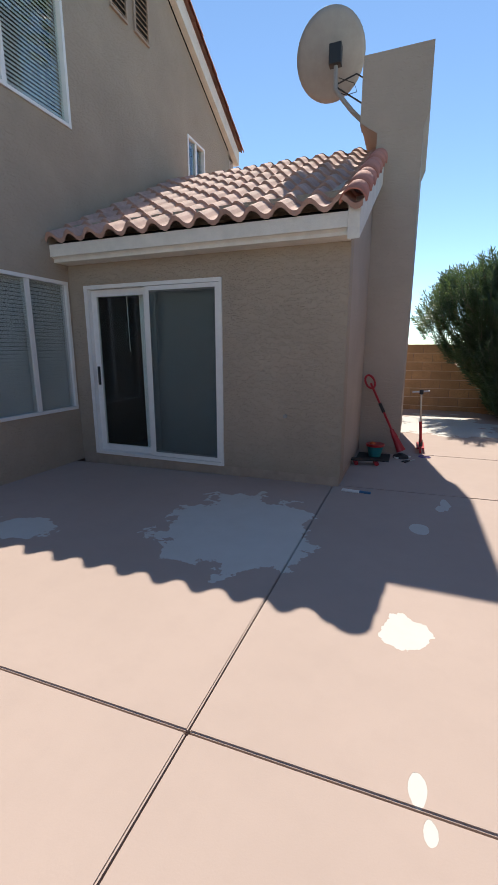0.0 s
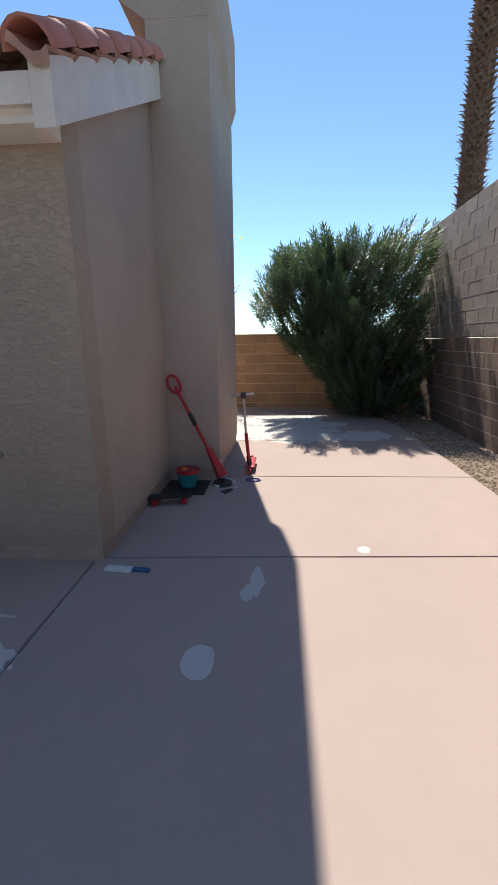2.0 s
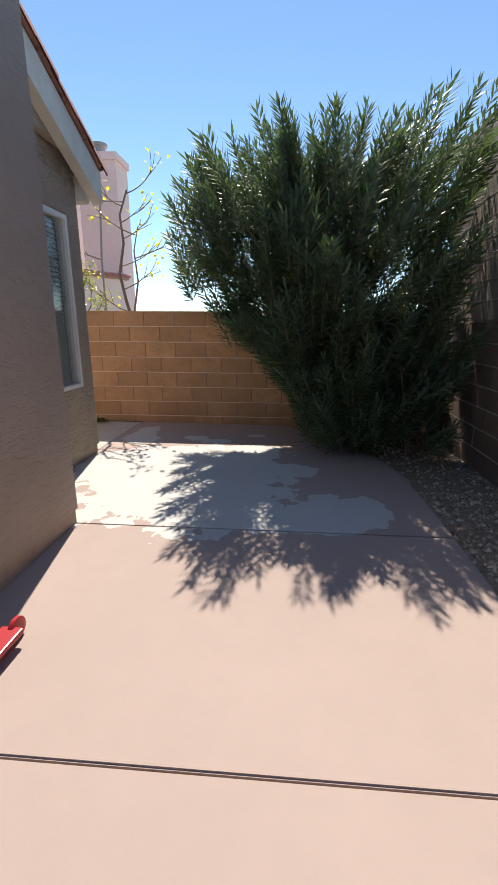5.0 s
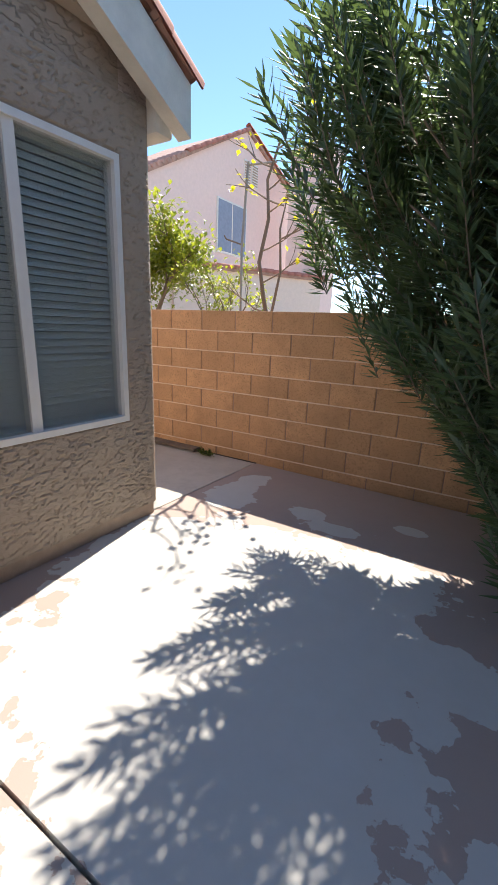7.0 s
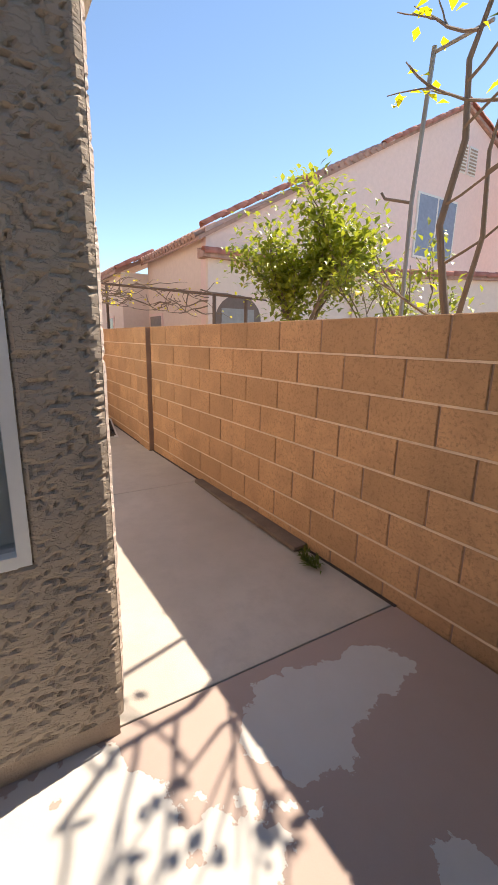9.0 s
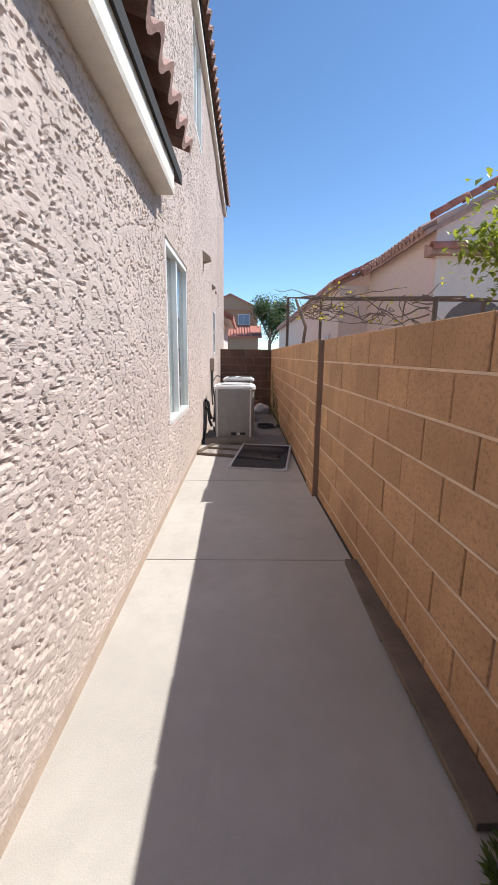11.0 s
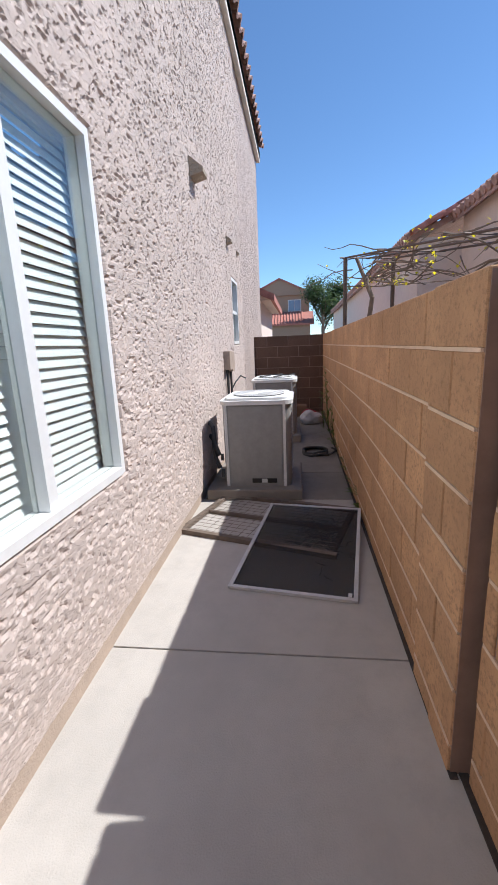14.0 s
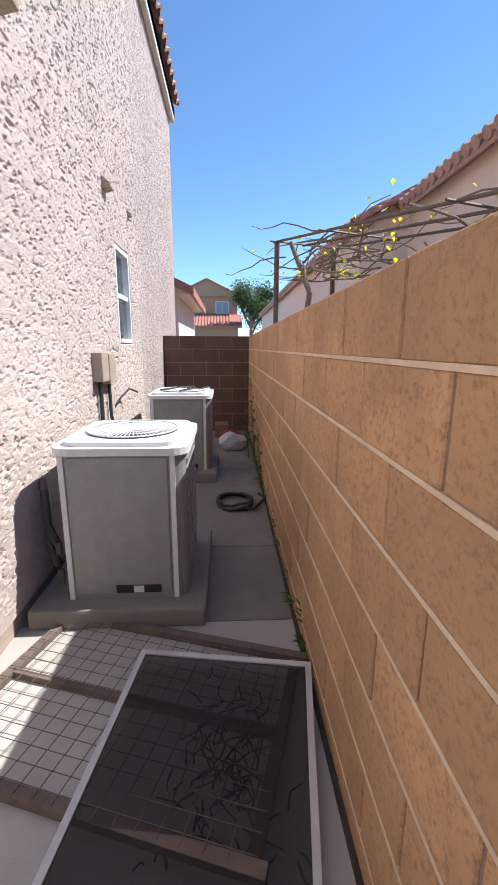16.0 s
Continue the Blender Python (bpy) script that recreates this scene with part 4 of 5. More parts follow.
tr = thing("string_trimmer", (0, 0, 0), "red and black electric string trimmer leaning in the wall corner", "garden tool")
hd, ft = Vector((-0.545, 5.65, 1.06)), Vector((-0.05, 5.58, 0.09))
part("shaft", tube(bmesh.new(), [hd + (ft - hd) * 0.12, hd + (ft - hd) * 0.75], 0.015, 8), RED, tr)
part("grip", tube(bmesh.new(), [hd + (ft - hd) * 0.38, hd + (ft - hd) * 0.50], 0.021, 8), BLACK, tr)
d = (ft - hd).normalized()
sd = d.cross(Vector((0, 1, 0))).normalized()
pts = [hd + d * (0.02 + 0.09 * (1 - math.cos(a * math.pi / 8))) + sd * 0.055 * math.sin(a * math.pi / 8) for a in range(17)]
part("handle_loop", tube(bmesh.new(), pts, 0.014, 8), RED, tr)
part("motor_housing", tube(bmesh.new(), [hd + (ft - hd) * 0.72, hd + (ft - hd) * 0.80, hd + (ft - hd) * 0.93, ft], 0.024, 12, 0.06), RED, tr)
part("guard", lathe(bmesh.new(), [(0.02, 0.06), (0.09, 0.03), (0.10, 0.0)], 16, (ft.x, ft.y, 0.0)), BLACK, tr)

ks = thing("kick_scooter", (0.19, 5.96, 0), "folding kick scooter with red deck standing by the chimney", "scooter")
part("deck", box(bmesh.new(), -0.05, -0.02, 0.05, 0.05, 0.36, 0.075, bevel=0.008), RED, ks)
part("stem", tube(bmesh.new(), [(0, -0.05, 0.09), (-0.03, -0.075, 0.44)], 0.018, 10), RED, ks)
part("upper_stem", tube(bmesh.new(), [(-0.03, -0.075, 0.44), (-0.05, -0.10, 0.83)], 0.012, 10), STEEL, ks)
part("fork_clamp", tube(bmesh.new(), [(0.0, -0.05, 0.10), (-0.008, -0.045, 0.19)], 0.026, 10), BLACK, ks)
part("handlebar", tube(bmesh.new(), [(-0.16, -0.10, 0.825), (-0.05, -0.10, 0.835), (0.05, -0.10, 0.845)], 0.010, 8), STEEL, ks)
part("bar_clamp", boxes((-0.075, -0.125, 0.80, -0.025, -0.075, 0.86), bevel=0.008), BLACK, ks)
for y in (-0.06, 0.38):
    w_ = part("wheel", lathe(bmesh.new(), [(0.03, -0.013), (0.05, -0.009), (0.05, 0.009), (0.03, 0.013)], 20), RED, ks)
    w_.matrix_world = pose(0.19, 5.96 + y, 0.05, 0, 90, 0)

bk = thing("toy_bucket", (-0.37, 5.50, 0.012), "teal plastic bucket with a red rim full of toys", "bucket")
part("tub", lathe(bmesh.new(), [(0.075, 0.0), (0.105, 0.15), (0.098, 0.15), (0.07, 0.01)], 24), TEAL, bk)
part("rim", lathe(bmesh.new(), [(0.105, 0.13), (0.116, 0.14), (0.116, 0.165), (0.10, 0.165)], 24), RED, bk)
bm = bmesh.new()
bmesh.ops.create_icosphere(bm, subdivisions=2, radius=0.045, matrix=Matrix.Translation((-0.03, -0.02, 0.15)))
part("ball", bm, ORANGE, bk)
mt = part("rubber_mat", boxes((-0.585, 5.27, 0.0, -0.18, 5.66, 0.012), bevel=0.003), BLACK)
tagged(mt, "black rubber mat on the patio beside the wall", "mat")
sk = thing("skateboard", (-0.44, 5.08, 0.0), "small black skateboard with red wheels by the wall", "skateboard", rz=12)
bm = bmesh.new()
prism(bm, rounded(-0.19, -0.055, 0.19, 0.055, 0.05), 0.055, 0.068, "z")
part("deck", bm, BLACK, sk)
for x in (-0.12, 0.12):
    part("axle", tube(bmesh.new(), [(x, -0.05, 0.03), (x, 0.05, 0.03)], 0.008, 6), STEEL, sk)
    part("truck", boxes((x - 0.015, -0.012, 0.03, x + 0.015, 0.012, 0.056)), STEEL, sk)
    for y in (-0.05, 0.05):
        q = part("wheel", tube(bmesh.new(), [(x, y - 0.014, 0.027), (x, y + 0.014, 0.027)], 0.027, 12), RED, sk)
gl = thing("gardening_gloves", (0.0, 5.56, 0.0), "pair of pale grey work gloves dropped on the patio", "gloves", rz=20)
for x, y, a in ((-0.07, 0.0, 10), (0.02, 0.09, -60)):
    bm = bmesh.new()
    box(bm, -0.06, -0.04, 0, 0.04, 0.04, 0.022, bevel=0.01)
    for k in range(4):
        box(bm, 0.035, -0.038 + k * 0.02, 0.002, 0.10 - abs(k - 1.5) * 0.012, -0.022 + k * 0.02, 0.018, bevel=0.006)
    g_ = part("glove", bm, LABEL_W, gl)
    g_.location, g_.rotation_euler = (x, y, 0), (0, 0, radians(a))
pr = thing("pruning_shears", (0.06, 5.42, 0.0), "small hand pruning shears with dark handles lying open", "garden tool", rz=50)
part("blade", boxes((0, -0.008, 0.004, 0.09, 0.010, 0.009)), STEEL, pr)
part("handle", tube(bmesh.new(), [(0, 0, 0.01), (-0.06, 0.02, 0.01), (-0.12, 0.018, 0.01)], 0.008, 6), BLACK, pr)
part("handle", tube(bmesh.new(), [(0, 0, 0.01), (-0.06, -0.02, 0.01), (-0.12, -0.03, 0.01)], 0.008, 6), BLACK, pr)
PURPLE = plain("purple_rubber", (0.12, 0.09, 0.30), 0.5)
part_ring = part("toy_ring", tube(bmesh.new(), [(0.07 * math.cos(a * math.pi / 12), 0.045 * math.sin(a * math.pi / 12), 0.008) for a in range(25)], 0.007, 6), PURPLE)
part_ring.location = (0.24, 5.70, 0)
tagged(part_ring, "purple rubber toy ring lying on the patio", "toy")
sp = thing("scraper_tool", (-0.56, 4.00, 0.0), "white putty scraper with a blue handle lying on the patio", "hand tool", rz=-4)
part("blade", boxes((0, -0.03, 0.0, 0.17, 0.03, 0.012), bevel=0.003), LABEL_W, sp)
part("handle", boxes((0.17, -0.015, 0.0, 0.28, 0.015, 0.02), bevel=0.006), plain("blue_plastic", (0.03, 0.12, 0.25), 0.4), sp)
pp = part("pipe_stub", tube(bmesh.new(), [(-1.18, DOOR_Y + 0.005, 0.70), (-1.18, DOOR_Y - 0.03, 0.70)], 0.02, 10), METAL_GREY)
tagged(pp, "short metal pipe stub sticking out of the stucco", "pipe")

# ---------------------------------------------------------------- plants
def leaf_blade(bm, p, d, side, length, width, droop=0.25):
    """A narrow leaf of four triangles, folded along its rib."""
    up = side.cross(d)
    mid = p + d * length * 0.5 + up * length * 0.03
    tip = p + d * length - Vector((0, 0, droop * length * 0.4))
    a, b, c_, e, t_ = bm.verts.new(p), bm.verts.new(mid + side * width * 0.5 + up * width * 0.12), bm.verts.new(mid - side * width * 0.5 + up * width * 0.12), bm.verts.new(mid), bm.verts.new(tip)
    bm.faces.new((a, e, b)), bm.faces.new((a, c_, e)), bm.faces.new((e, t_, b)), bm.faces.new((e, c_, t_))


def interp(rows, z):
    for (a, p), (b, q) in zip(rows, rows[1:]):
        if z <= b:
            f = max(0.0, (z - a) / (b - a))
            return p + (q - p) * f
    return rows[-1][1]


LEFT = [(0.1, 1.6), (0.6, 1.25), (0.85, 1.02), (1.2, 0.66), (1.4, 0.38), (1.7, 0.08), (2.0, -0.12), (2.35, -0.08), (2.6, 0.2), (2.9, 0.65), (3.2, 1.1)]
FRONT = [(0.1, 8.95), (1.0, 8.65), (2.0, 8.5), (2.6, 8.6), (3.0, 8.78), (3.3, 9.1)]
rng = random.Random(11)
oleander = thing("oleander_bush", (2.0, 9.7, 0), "large dense dark green oleander bush overhanging the block wall", "bush")
fol, stems = bmesh.new(), bmesh.new()
made = 0
inv = Vector((2.0, 9.7, 0))
while made < 2050:
    z = 0.22 + 2.70 * rng.random() ** 0.9
    a = rng.uniform(0, 2 * math.pi)
    xl, yf = interp(LEFT, z), interp(FRONT, z)
    xr, yb = 3.05, (10.42 if z < 1.55 else 10.42 + 0.5 * min(1, (z - 1.55) / 0.5))
    cx, cy, rx, ry = (xl + xr) / 2, (yf + yb) / 2, (xr - xl) / 2, (yb - yf) / 2
    lump = 0.90 + 0.34 * noise.noise(Vector((math.cos(a) * 1.7, math.sin(a) * 1.7, z * 1.5)))
    rr = (1 - 0.8 * rng.random() ** 1.5) * lump
    ca, sa = math.cos(a), math.sin(a)
    pw = 5.0 if ca > 0 else 2.8
    q = (abs(ca) ** pw + abs(sa) ** pw) ** (-1 / pw)
    base = Vector((cx + rx * rr * q * ca, cy + ry * rr * q * sa, z))
    if base.x > 3.05 or (base.z < 1.55 and base.y > 10.42):
        continue
    if any((base - Vector(w)).length < 0.56 for w in ((1.15, 7.8, 1.5), (0.9, 8.25, 1.5), (0.65, 8.65, 1.5), (0.4, 8.95, 1.5), (0.1, 9.25, 1.5))):
        continue
    if noise.noise(base * 2.8) < -0.13:
        continue
    out = Vector((ca * 0.55, sa * 0.55, 0.55 + 0.35 * (z / 3) + rng.uniform(-0.25, 0.35))).normalized()
    length = rng.uniform(0.28, 0.5) * (1.08 if z > 2.4 else 1)
    base = base - out * 0.25
    top = base + out * length
    for _ in range(2):
        if top.x > 3.10:
            top.x = 3.09
    axis_ = (top - base).normalized()
    s1 = axis_.cross(Vector((0.3, 0.1, 1))).normalized()
    s2 = axis_.cross(s1)
    n = int(length / 0.030)
    tw = rng.uniform(0, 6)
    for i in range(n):
        f = i / n
        p = base + axis_ * length * f
        for k in range(3):
            ang = tw + i * 1.05 + k * 2.094 + rng.uniform(-0.25, 0.25)
            rad = s1 * math.cos(ang) + s2 * math.sin(ang)
            el = 0.55 + 0.9 * f + rng.uniform(-0.15, 0.15)
            d = (rad + axis_ * el).normalized()
            leaf_blade(fol, p - inv, d, axis_.cross(rad).normalized(), rng.uniform(0.10, 0.165), rng.uniform(0.017, 0.027))
    tube(stems, [base - inv, top - inv], 0.004, 4, 0.002)
    made += 1
for i in range(20):
    b0 = Vector((rng.uniform(1.7, 2.75), rng.uniform(9.2, 10.3), 0))
    z = rng.uniform(1.0, 2.2)
    a = rng.uniform(0, 2 * math.pi)
    xl, yf = interp(LEFT, z), interp(FRONT, z)
    tgt = Vector(((xl + 2.9) / 2 + (2.9 - xl) / 2 * 0.55 * math.cos(a), (yf + 10.4) / 2 + (10.4 - yf) / 2 * 0.55 * math.sin(a), z))
    mid = b0.lerp(tgt, 0.5) + Vector((0, 0, 0.25))
    tube(stems, [b0 - inv, mid - inv, tgt - inv], rng.uniform(0.010, 0.02), 5, 0.005)
part("crown", fol, OLEANDER, oleander)
part("stem_tangle", stems, TWIG, oleander, kind="stuff")


def branchy(bm, p, d, length, r, depth, rng_, tips, spread=0.7, up=0.15):
    """A crooked branch that forks; tips gathers the ends."""
    pts = [p]
    for i in range(4):
        d = (d + Vector((rng_.uniform(-1, 1), rng_.uniform(-1, 1), rng_.uniform(-0.5, 0.8))) * 0.18 + Vector((0, 0, up * 0.2))).normalized()
        pts.append(pts[-1] + d * length / 4)
    tube(bm, pts, r, 6 if depth > 1 else 4, r * 0.6)
    tips += pts[2:]
    if depth > 0:
        for i in range(3 if depth > 1 else 4):
            dd = (d + Vector((rng_.uniform(-1, 1), rng_.uniform(-1, 1), rng_.uniform(-0.4, 1))) * spread).normalized()
            branchy(bm, pts[rng_.choice((2, 3, 4))], dd, length * 0.62, r * 0.55, depth - 1, rng_, tips, spread, up)


def small_tree(name, at, h, label, cat, leaves, mat, seed, size=0.05, r=0.04, spread=0.7, clump=0.13):
    rg = random.Random(seed)
    t_ = thing(name, at, label, cat)
    wood, crown, tips = bmesh.new(), bmesh.new(), []
    tube(wood, [(0, 0, 0), (0.03, 0.02, h * 0.3), (0.0, 0.0, h * 0.45)], r, 8, r * 0.8)
    for k in range(4):
        branchy(wood, Vector((0, 0, h * (0.35 + 0.04 * k))), Vector((rg.uniform(-0.7, 0.7), rg.uniform(-0.7, 0.7), 1)).normalized(), h * 0.34, r * 0.6, 2, rg, tips, spread)
    for i in range(leaves):
        p = rg.choice(tips) + Vector((rg.gauss(0, clump), rg.gauss(0, clump), rg.gauss(0, clump)))
        d = Vector((rg.uniform(-1, 1), rg.uniform(-1, 1), rg.uniform(-0.3, 1))).normalized()
        leaf_blade(crown, p, d, d.cross(Vector((0.2, 0.1, 1))).normalized(), size * rg.uniform(0.7, 1.3), size * 0.55)
    part("trunk", wood, TWIG, t_)
    if leaves:
        part("crown", crown, mat, t_)
    return t_


YELLOW = leaf_mat("yellow_new_leaf", (0.35, 0.38, 0.03), (0.75, 0.62, 0.03), 0.45)
small_tree("citrus_tree", (-4.15, 12.5, 0), 2.95, "small citrus tree with glossy yellow-green leaves behind the wall", "tree", 5200, CITRUS, 3, 0.12, 0.05, 0.7, 0.15)
small_tree("young_tree", (-2.75, 12.6, 0), 2.2, "young leafy tree with bright green leaves behind the wall", "tree", 1100, CITRUS, 8, 0.09, 0.03, 0.7, 0.08)
bt = thing("bare_vine_tree", (-1.02, 11.0, 0), "crooked nearly bare vine with scattered yellow new leaves", "tree")
rg = random.Random(21)
wood, crown, tips = bmesh.new(), bmesh.new(), []
tube(wood, [(0.05, 0, 0), (0.1, 0, 1.3), (0.0, 0.02, 1.65), (-0.06, 0, 2.0), (0.02, 0.02, 2.4), (0.0, 0, 2.75), (0.12, 0, 3.05)], 0.028, 8, 0.012)
tube(wood, [(0.1, 0, 1.4), (0.2, 0, 1.9), (0.16, 0.02, 2.3), (0.24, 0, 2.6)], 0.016, 6, 0.007)
for x, z in ((0.02, 1.5), (0.0, 1.8), (-0.04, 2.1), (0.18, 2.2), (0.02, 2.45), (0.0, 2.65), (0.2, 2.5), (0.05, 2.85), (0.1, 3.0)):
    branchy(wood, Vector((x, 0, z)), Vector((rg.choice((-1, 1, 1)), rg.uniform(-0.6, 0.3), 0.25)).normalized(), 0.42, 0.010, 1, rg, tips, 0.6)
for i in range(80):
    p = rg.choice(tips) + Vector((rg.gauss(0, 0.05), rg.gauss(0, 0.05), rg.gauss(0, 0.05)))
    d = Vector((rg.uniform(-1, 1), rg.uniform(-1, 1), rg.uniform(-0.6, 0.8))).normalized()
    leaf_blade(crown, p, d, d.cross(Vector((0.2, 0.1, 1))).normalized(), 0.07, 0.05)
part("trunk", wood, TWIG, bt)
part("crown", crown, YELLOW, bt)
po = thing("support_pole", (-1.35, 11.1, 0), "thin grey metal pole with a short cross arm behind the wall", "pole")
part("post", tube(bmesh.new(), [(0, 0, 0), (-0.02, 0, 2.2), (0.03, 0, 2.98)], 0.014, 8), METAL_GREY, po)
part("arm", tube(bmesh.new(), [(0.03, 0, 2.95), (0.37, 0.0, 2.93)], 0.010, 6), METAL_GREY, po)
part("tie", tube(bmesh.new(), [(-0.02, 0, 2.2), (-0.2, -0.04, 2.26), (-0.23, -0.04, 2.3)], 0.009, 6), TWIG, po)

# trellis with bare vines
tl = thing("vine_trellis", (-8.75, 11.5, 0), "rusty metal trellis frame carrying tangled bare vines", "trellis", rz=20)


def top(x):
    return 2.43 - 0.115 * x


for x, y in ((-2.3, 0.0), (2.4, 0.0), (2.4, 0.9), (-2.3, 0.9)):
    part("post", tube(bmesh.new(), [(x, y, 0), (x, y, top(x))], 0.035, 8), WIRE, tl)
for y in (0.0, 0.45, 0.9):
    part("rail", tube(bmesh.new(), [(-2.4, y, top(-2.4)), (2.9, y, top(2.9))], 0.015, 6), WIRE, tl)
for x in (-2.3, -1.1, 0.6, 2.4):
    part("crossbar", tube(bmesh.new(), [(x, -0.1, top(x)), (x, 1.0, top(x))], 0.012, 6), WIRE, tl)
rg = random.Random(4)
wood, crown, tips = bmesh.new(), bmesh.new(), []
tube(wood, [(-1.9, 0.2, 0), (-1.95, 0.2, 1.2), (-1.75, 0.2, 2.0), (-2.1, 0.1, 2.65)], 0.05, 8, 0.03)
for i in range(64):
    x = rg.uniform(-2.3, 2.2) if i > 26 else rg.uniform(-2.6, -1.0)
    y = rg.uniform(0, 0.9)
    pts, p = [], Vector((x, y, top(x) + rg.uniform(-0.38, 0.1)))
    d = Vector((rg.choice((-1, 1)) * 0.8, rg.uniform(-0.5, 0.5), rg.uniform(-0.25, 0.15)))
    for k in range(7):
        pts.append(p.copy())
        d = (d + Vector((rg.uniform(-0.3, 0.3), rg.uniform(-0.4, 0.4), rg.uniform(-0.35, 0.3)))).normalized()
        p += d * 0.2
        p.z = min(max(p.z, top(p.x) - 0.45), top(p.x) + 0.2)
        p.x = max(p.x, -2.8)
    tube(wood, pts, rg.uniform(0.008, 0.018), 5, 0.004)
    tips += pts[3:]
for i in range(160):
    p = rg.choice(tips) + Vector((rg.gauss(0, 0.03), rg.gauss(0, 0.03), rg.gauss(0.03, 0.03)))
    d = Vector((rg.uniform(-1, 1), rg.uniform(-1, 1), 0.8)).normalized()
    leaf_blade(crown, p, d, d.cross(Vector((0.2, 0.1, 1))).normalized(), 0.06, 0.05)
part("vines", wood, TWIG, tl)
part("leaves", crown, YELLOW, tl)

# weeds along the wall foot
rg = random.Random(9)
WEED = leaf_mat("weed_leaf", (0.05, 0.09, 0.02), (0.13, 0.17, 0.04), 0.25)
weeds = bmesh.new()
spots = [(rg.uniform(-11.2, -6.3), WALL_Y - 0.05 - abs(rg.gauss(0, 0.035)), rg.choice((0.08, 0.12, 0.2))) for _ in range(95)] + [(-1.27 + rg.gauss(0, 0.05), 10.38 + rg.gauss(0, 0.03), 0.09) for _ in range(14)]
for x, y, h in spots:
    for k in range(9):
        d = Vector((rg.uniform(-1, 1), rg.uniform(-1, 0.4), rg.uniform(0.4, 1.4))).normalized()
        leaf_blade(weeds, Vector((x + rg.gauss(0, 0.02), y, 0.0 + h * rg.random() * 0.3)), d, d.cross(Vector((0.2, 0.1, 1))).normalized(), h * rg.uniform(0.5, 1.0), 0.014, 0.6)
for x, y, h in ((-9.6, 10.36, 0.75), (-10.2, 10.38, 0.95), (-8.9, 10.38, 0.5), (-9.9, 10.3, 0.6)):
    tube(weeds, [(x, y, 0), (x + 0.02, y - 0.03, h * 0.5), (x - 0.02, y - 0.05, h)], 0.006, 4, 0.003)
    for k in range(26):
        f = rg.random()
        d = Vector((rg.uniform(-1, 1), rg.uniform(-1, 0.3), rg.uniform(0, 0.8))).normalized()
        leaf_blade(weeds, Vector((x, y - 0.03 * f, h * f)), d, d.cross(Vector((0.2, 0.1, 1))).normalized(), rg.uniform(0.06, 0.12), 0.025)
tagged(part("weeds", weeds, WEED), "straggling green weeds growing along the wall foot", "weeds", kind="stuff")
# gravel bed
GRAVEL = material("gravel", 0.9)
gm, gt, gb = GRAVEL
gt.links.new(ramp(gt, gt.nodes.new("ShaderNodeNewGeometry").outputs["Random Per Island"], [(0, (0.17, 0.12, 0.085)), (0.6, (0.36, 0.27, 0.19)), (1, (0.56, 0.47, 0.36))]), gb.inputs["Base Color"])
stones = bmesh.new()
for i in range(5200):
    y = rg.uniform(4.2, 10.4)
    x = rg.uniform(EDGE_X + 0.02, 3.14) if y < 8.3 else rg.uniform(1.3, 3.14)
    if y > 8.3 and (x - 1.3) / 1.1 + (y - 8.5) / 2.0 < 1.05:
        continue
    r = rg.uniform(0.008, 0.024)
    vs = [stones.verts.new((x + r * a * rg.uniform(0.7, 1.2), y + r * b * rg.uniform(0.7, 1.2), -0.03 + r * c_ * 0.8)) for a, b, c_ in ((1, 0, 0), (0, 1, 0), (-1, 0, 0), (0, -1, 0), (0.1, 0, 1))]
    for k in range(4):
        stones.faces.new((vs[k], vs[(k + 1) % 4], vs[4]))
tagged(part("gravel", stones, gm), "mixed tan and brown gravel stones in the planting bed", "gravel", kind="stuff")
part("planting_bed", boxes((EDGE_X, -6, -0.12, TALL_X, 8.3, -0.03), (1.05, 8.3, -0.13, TALL_X, 10.5, -0.034)), EARTH, label="bare earth planting bed along the tall wall", kind="structure")

# palm trunk beyond the tall wall
palm = thing("palm_tree", (4.22, 11.2, 0), "tall palm with a shaggy brown trunk beyond the wall", "tree")
PALM = plain("palm_bark", (0.20, 0.13, 0.09), 0.95, var=0.35, scale=14, dist=0.01)
bm = lathe(bmesh.new(), [(0.23, 0), (0.22, 5), (0.2, 11)], 14)
part("trunk", bm, PALM, palm)
bm = bmesh.new()
rg = random.Random(2)
for i in range(1500):
    z = 2.5 + 8.5 * i / 1500
    a = i * 2.4
    rad = Vector((math.cos(a), math.sin(a), 0))
    sd = Vector((-math.sin(a), math.cos(a), 0))
    p = rad * 0.2 + Vector((0, 0, z))
    o = rad * rg.uniform(0.06, 0.15) + Vector((0, 0, rg.uniform(-0.02, 0.12)))
    w = rg.uniform(0.025, 0.05)
    v1, v2, v3, v4 = bm.verts.new(p + sd * w), bm.verts.new(p - sd * w), bm.verts.new(p + o - sd * w * 0.3), bm.verts.new(p + o + sd * w * 0.3)
    v5 = bm.verts.new(p + o * 0.5 + Vector((0, 0, -0.03)))
    bm.faces.new((v1, v2, v3, v4)), bm.faces.new((v2, v1, v5))
part("leaf_bases", bm, PALM, palm)
bm = bmesh.new()
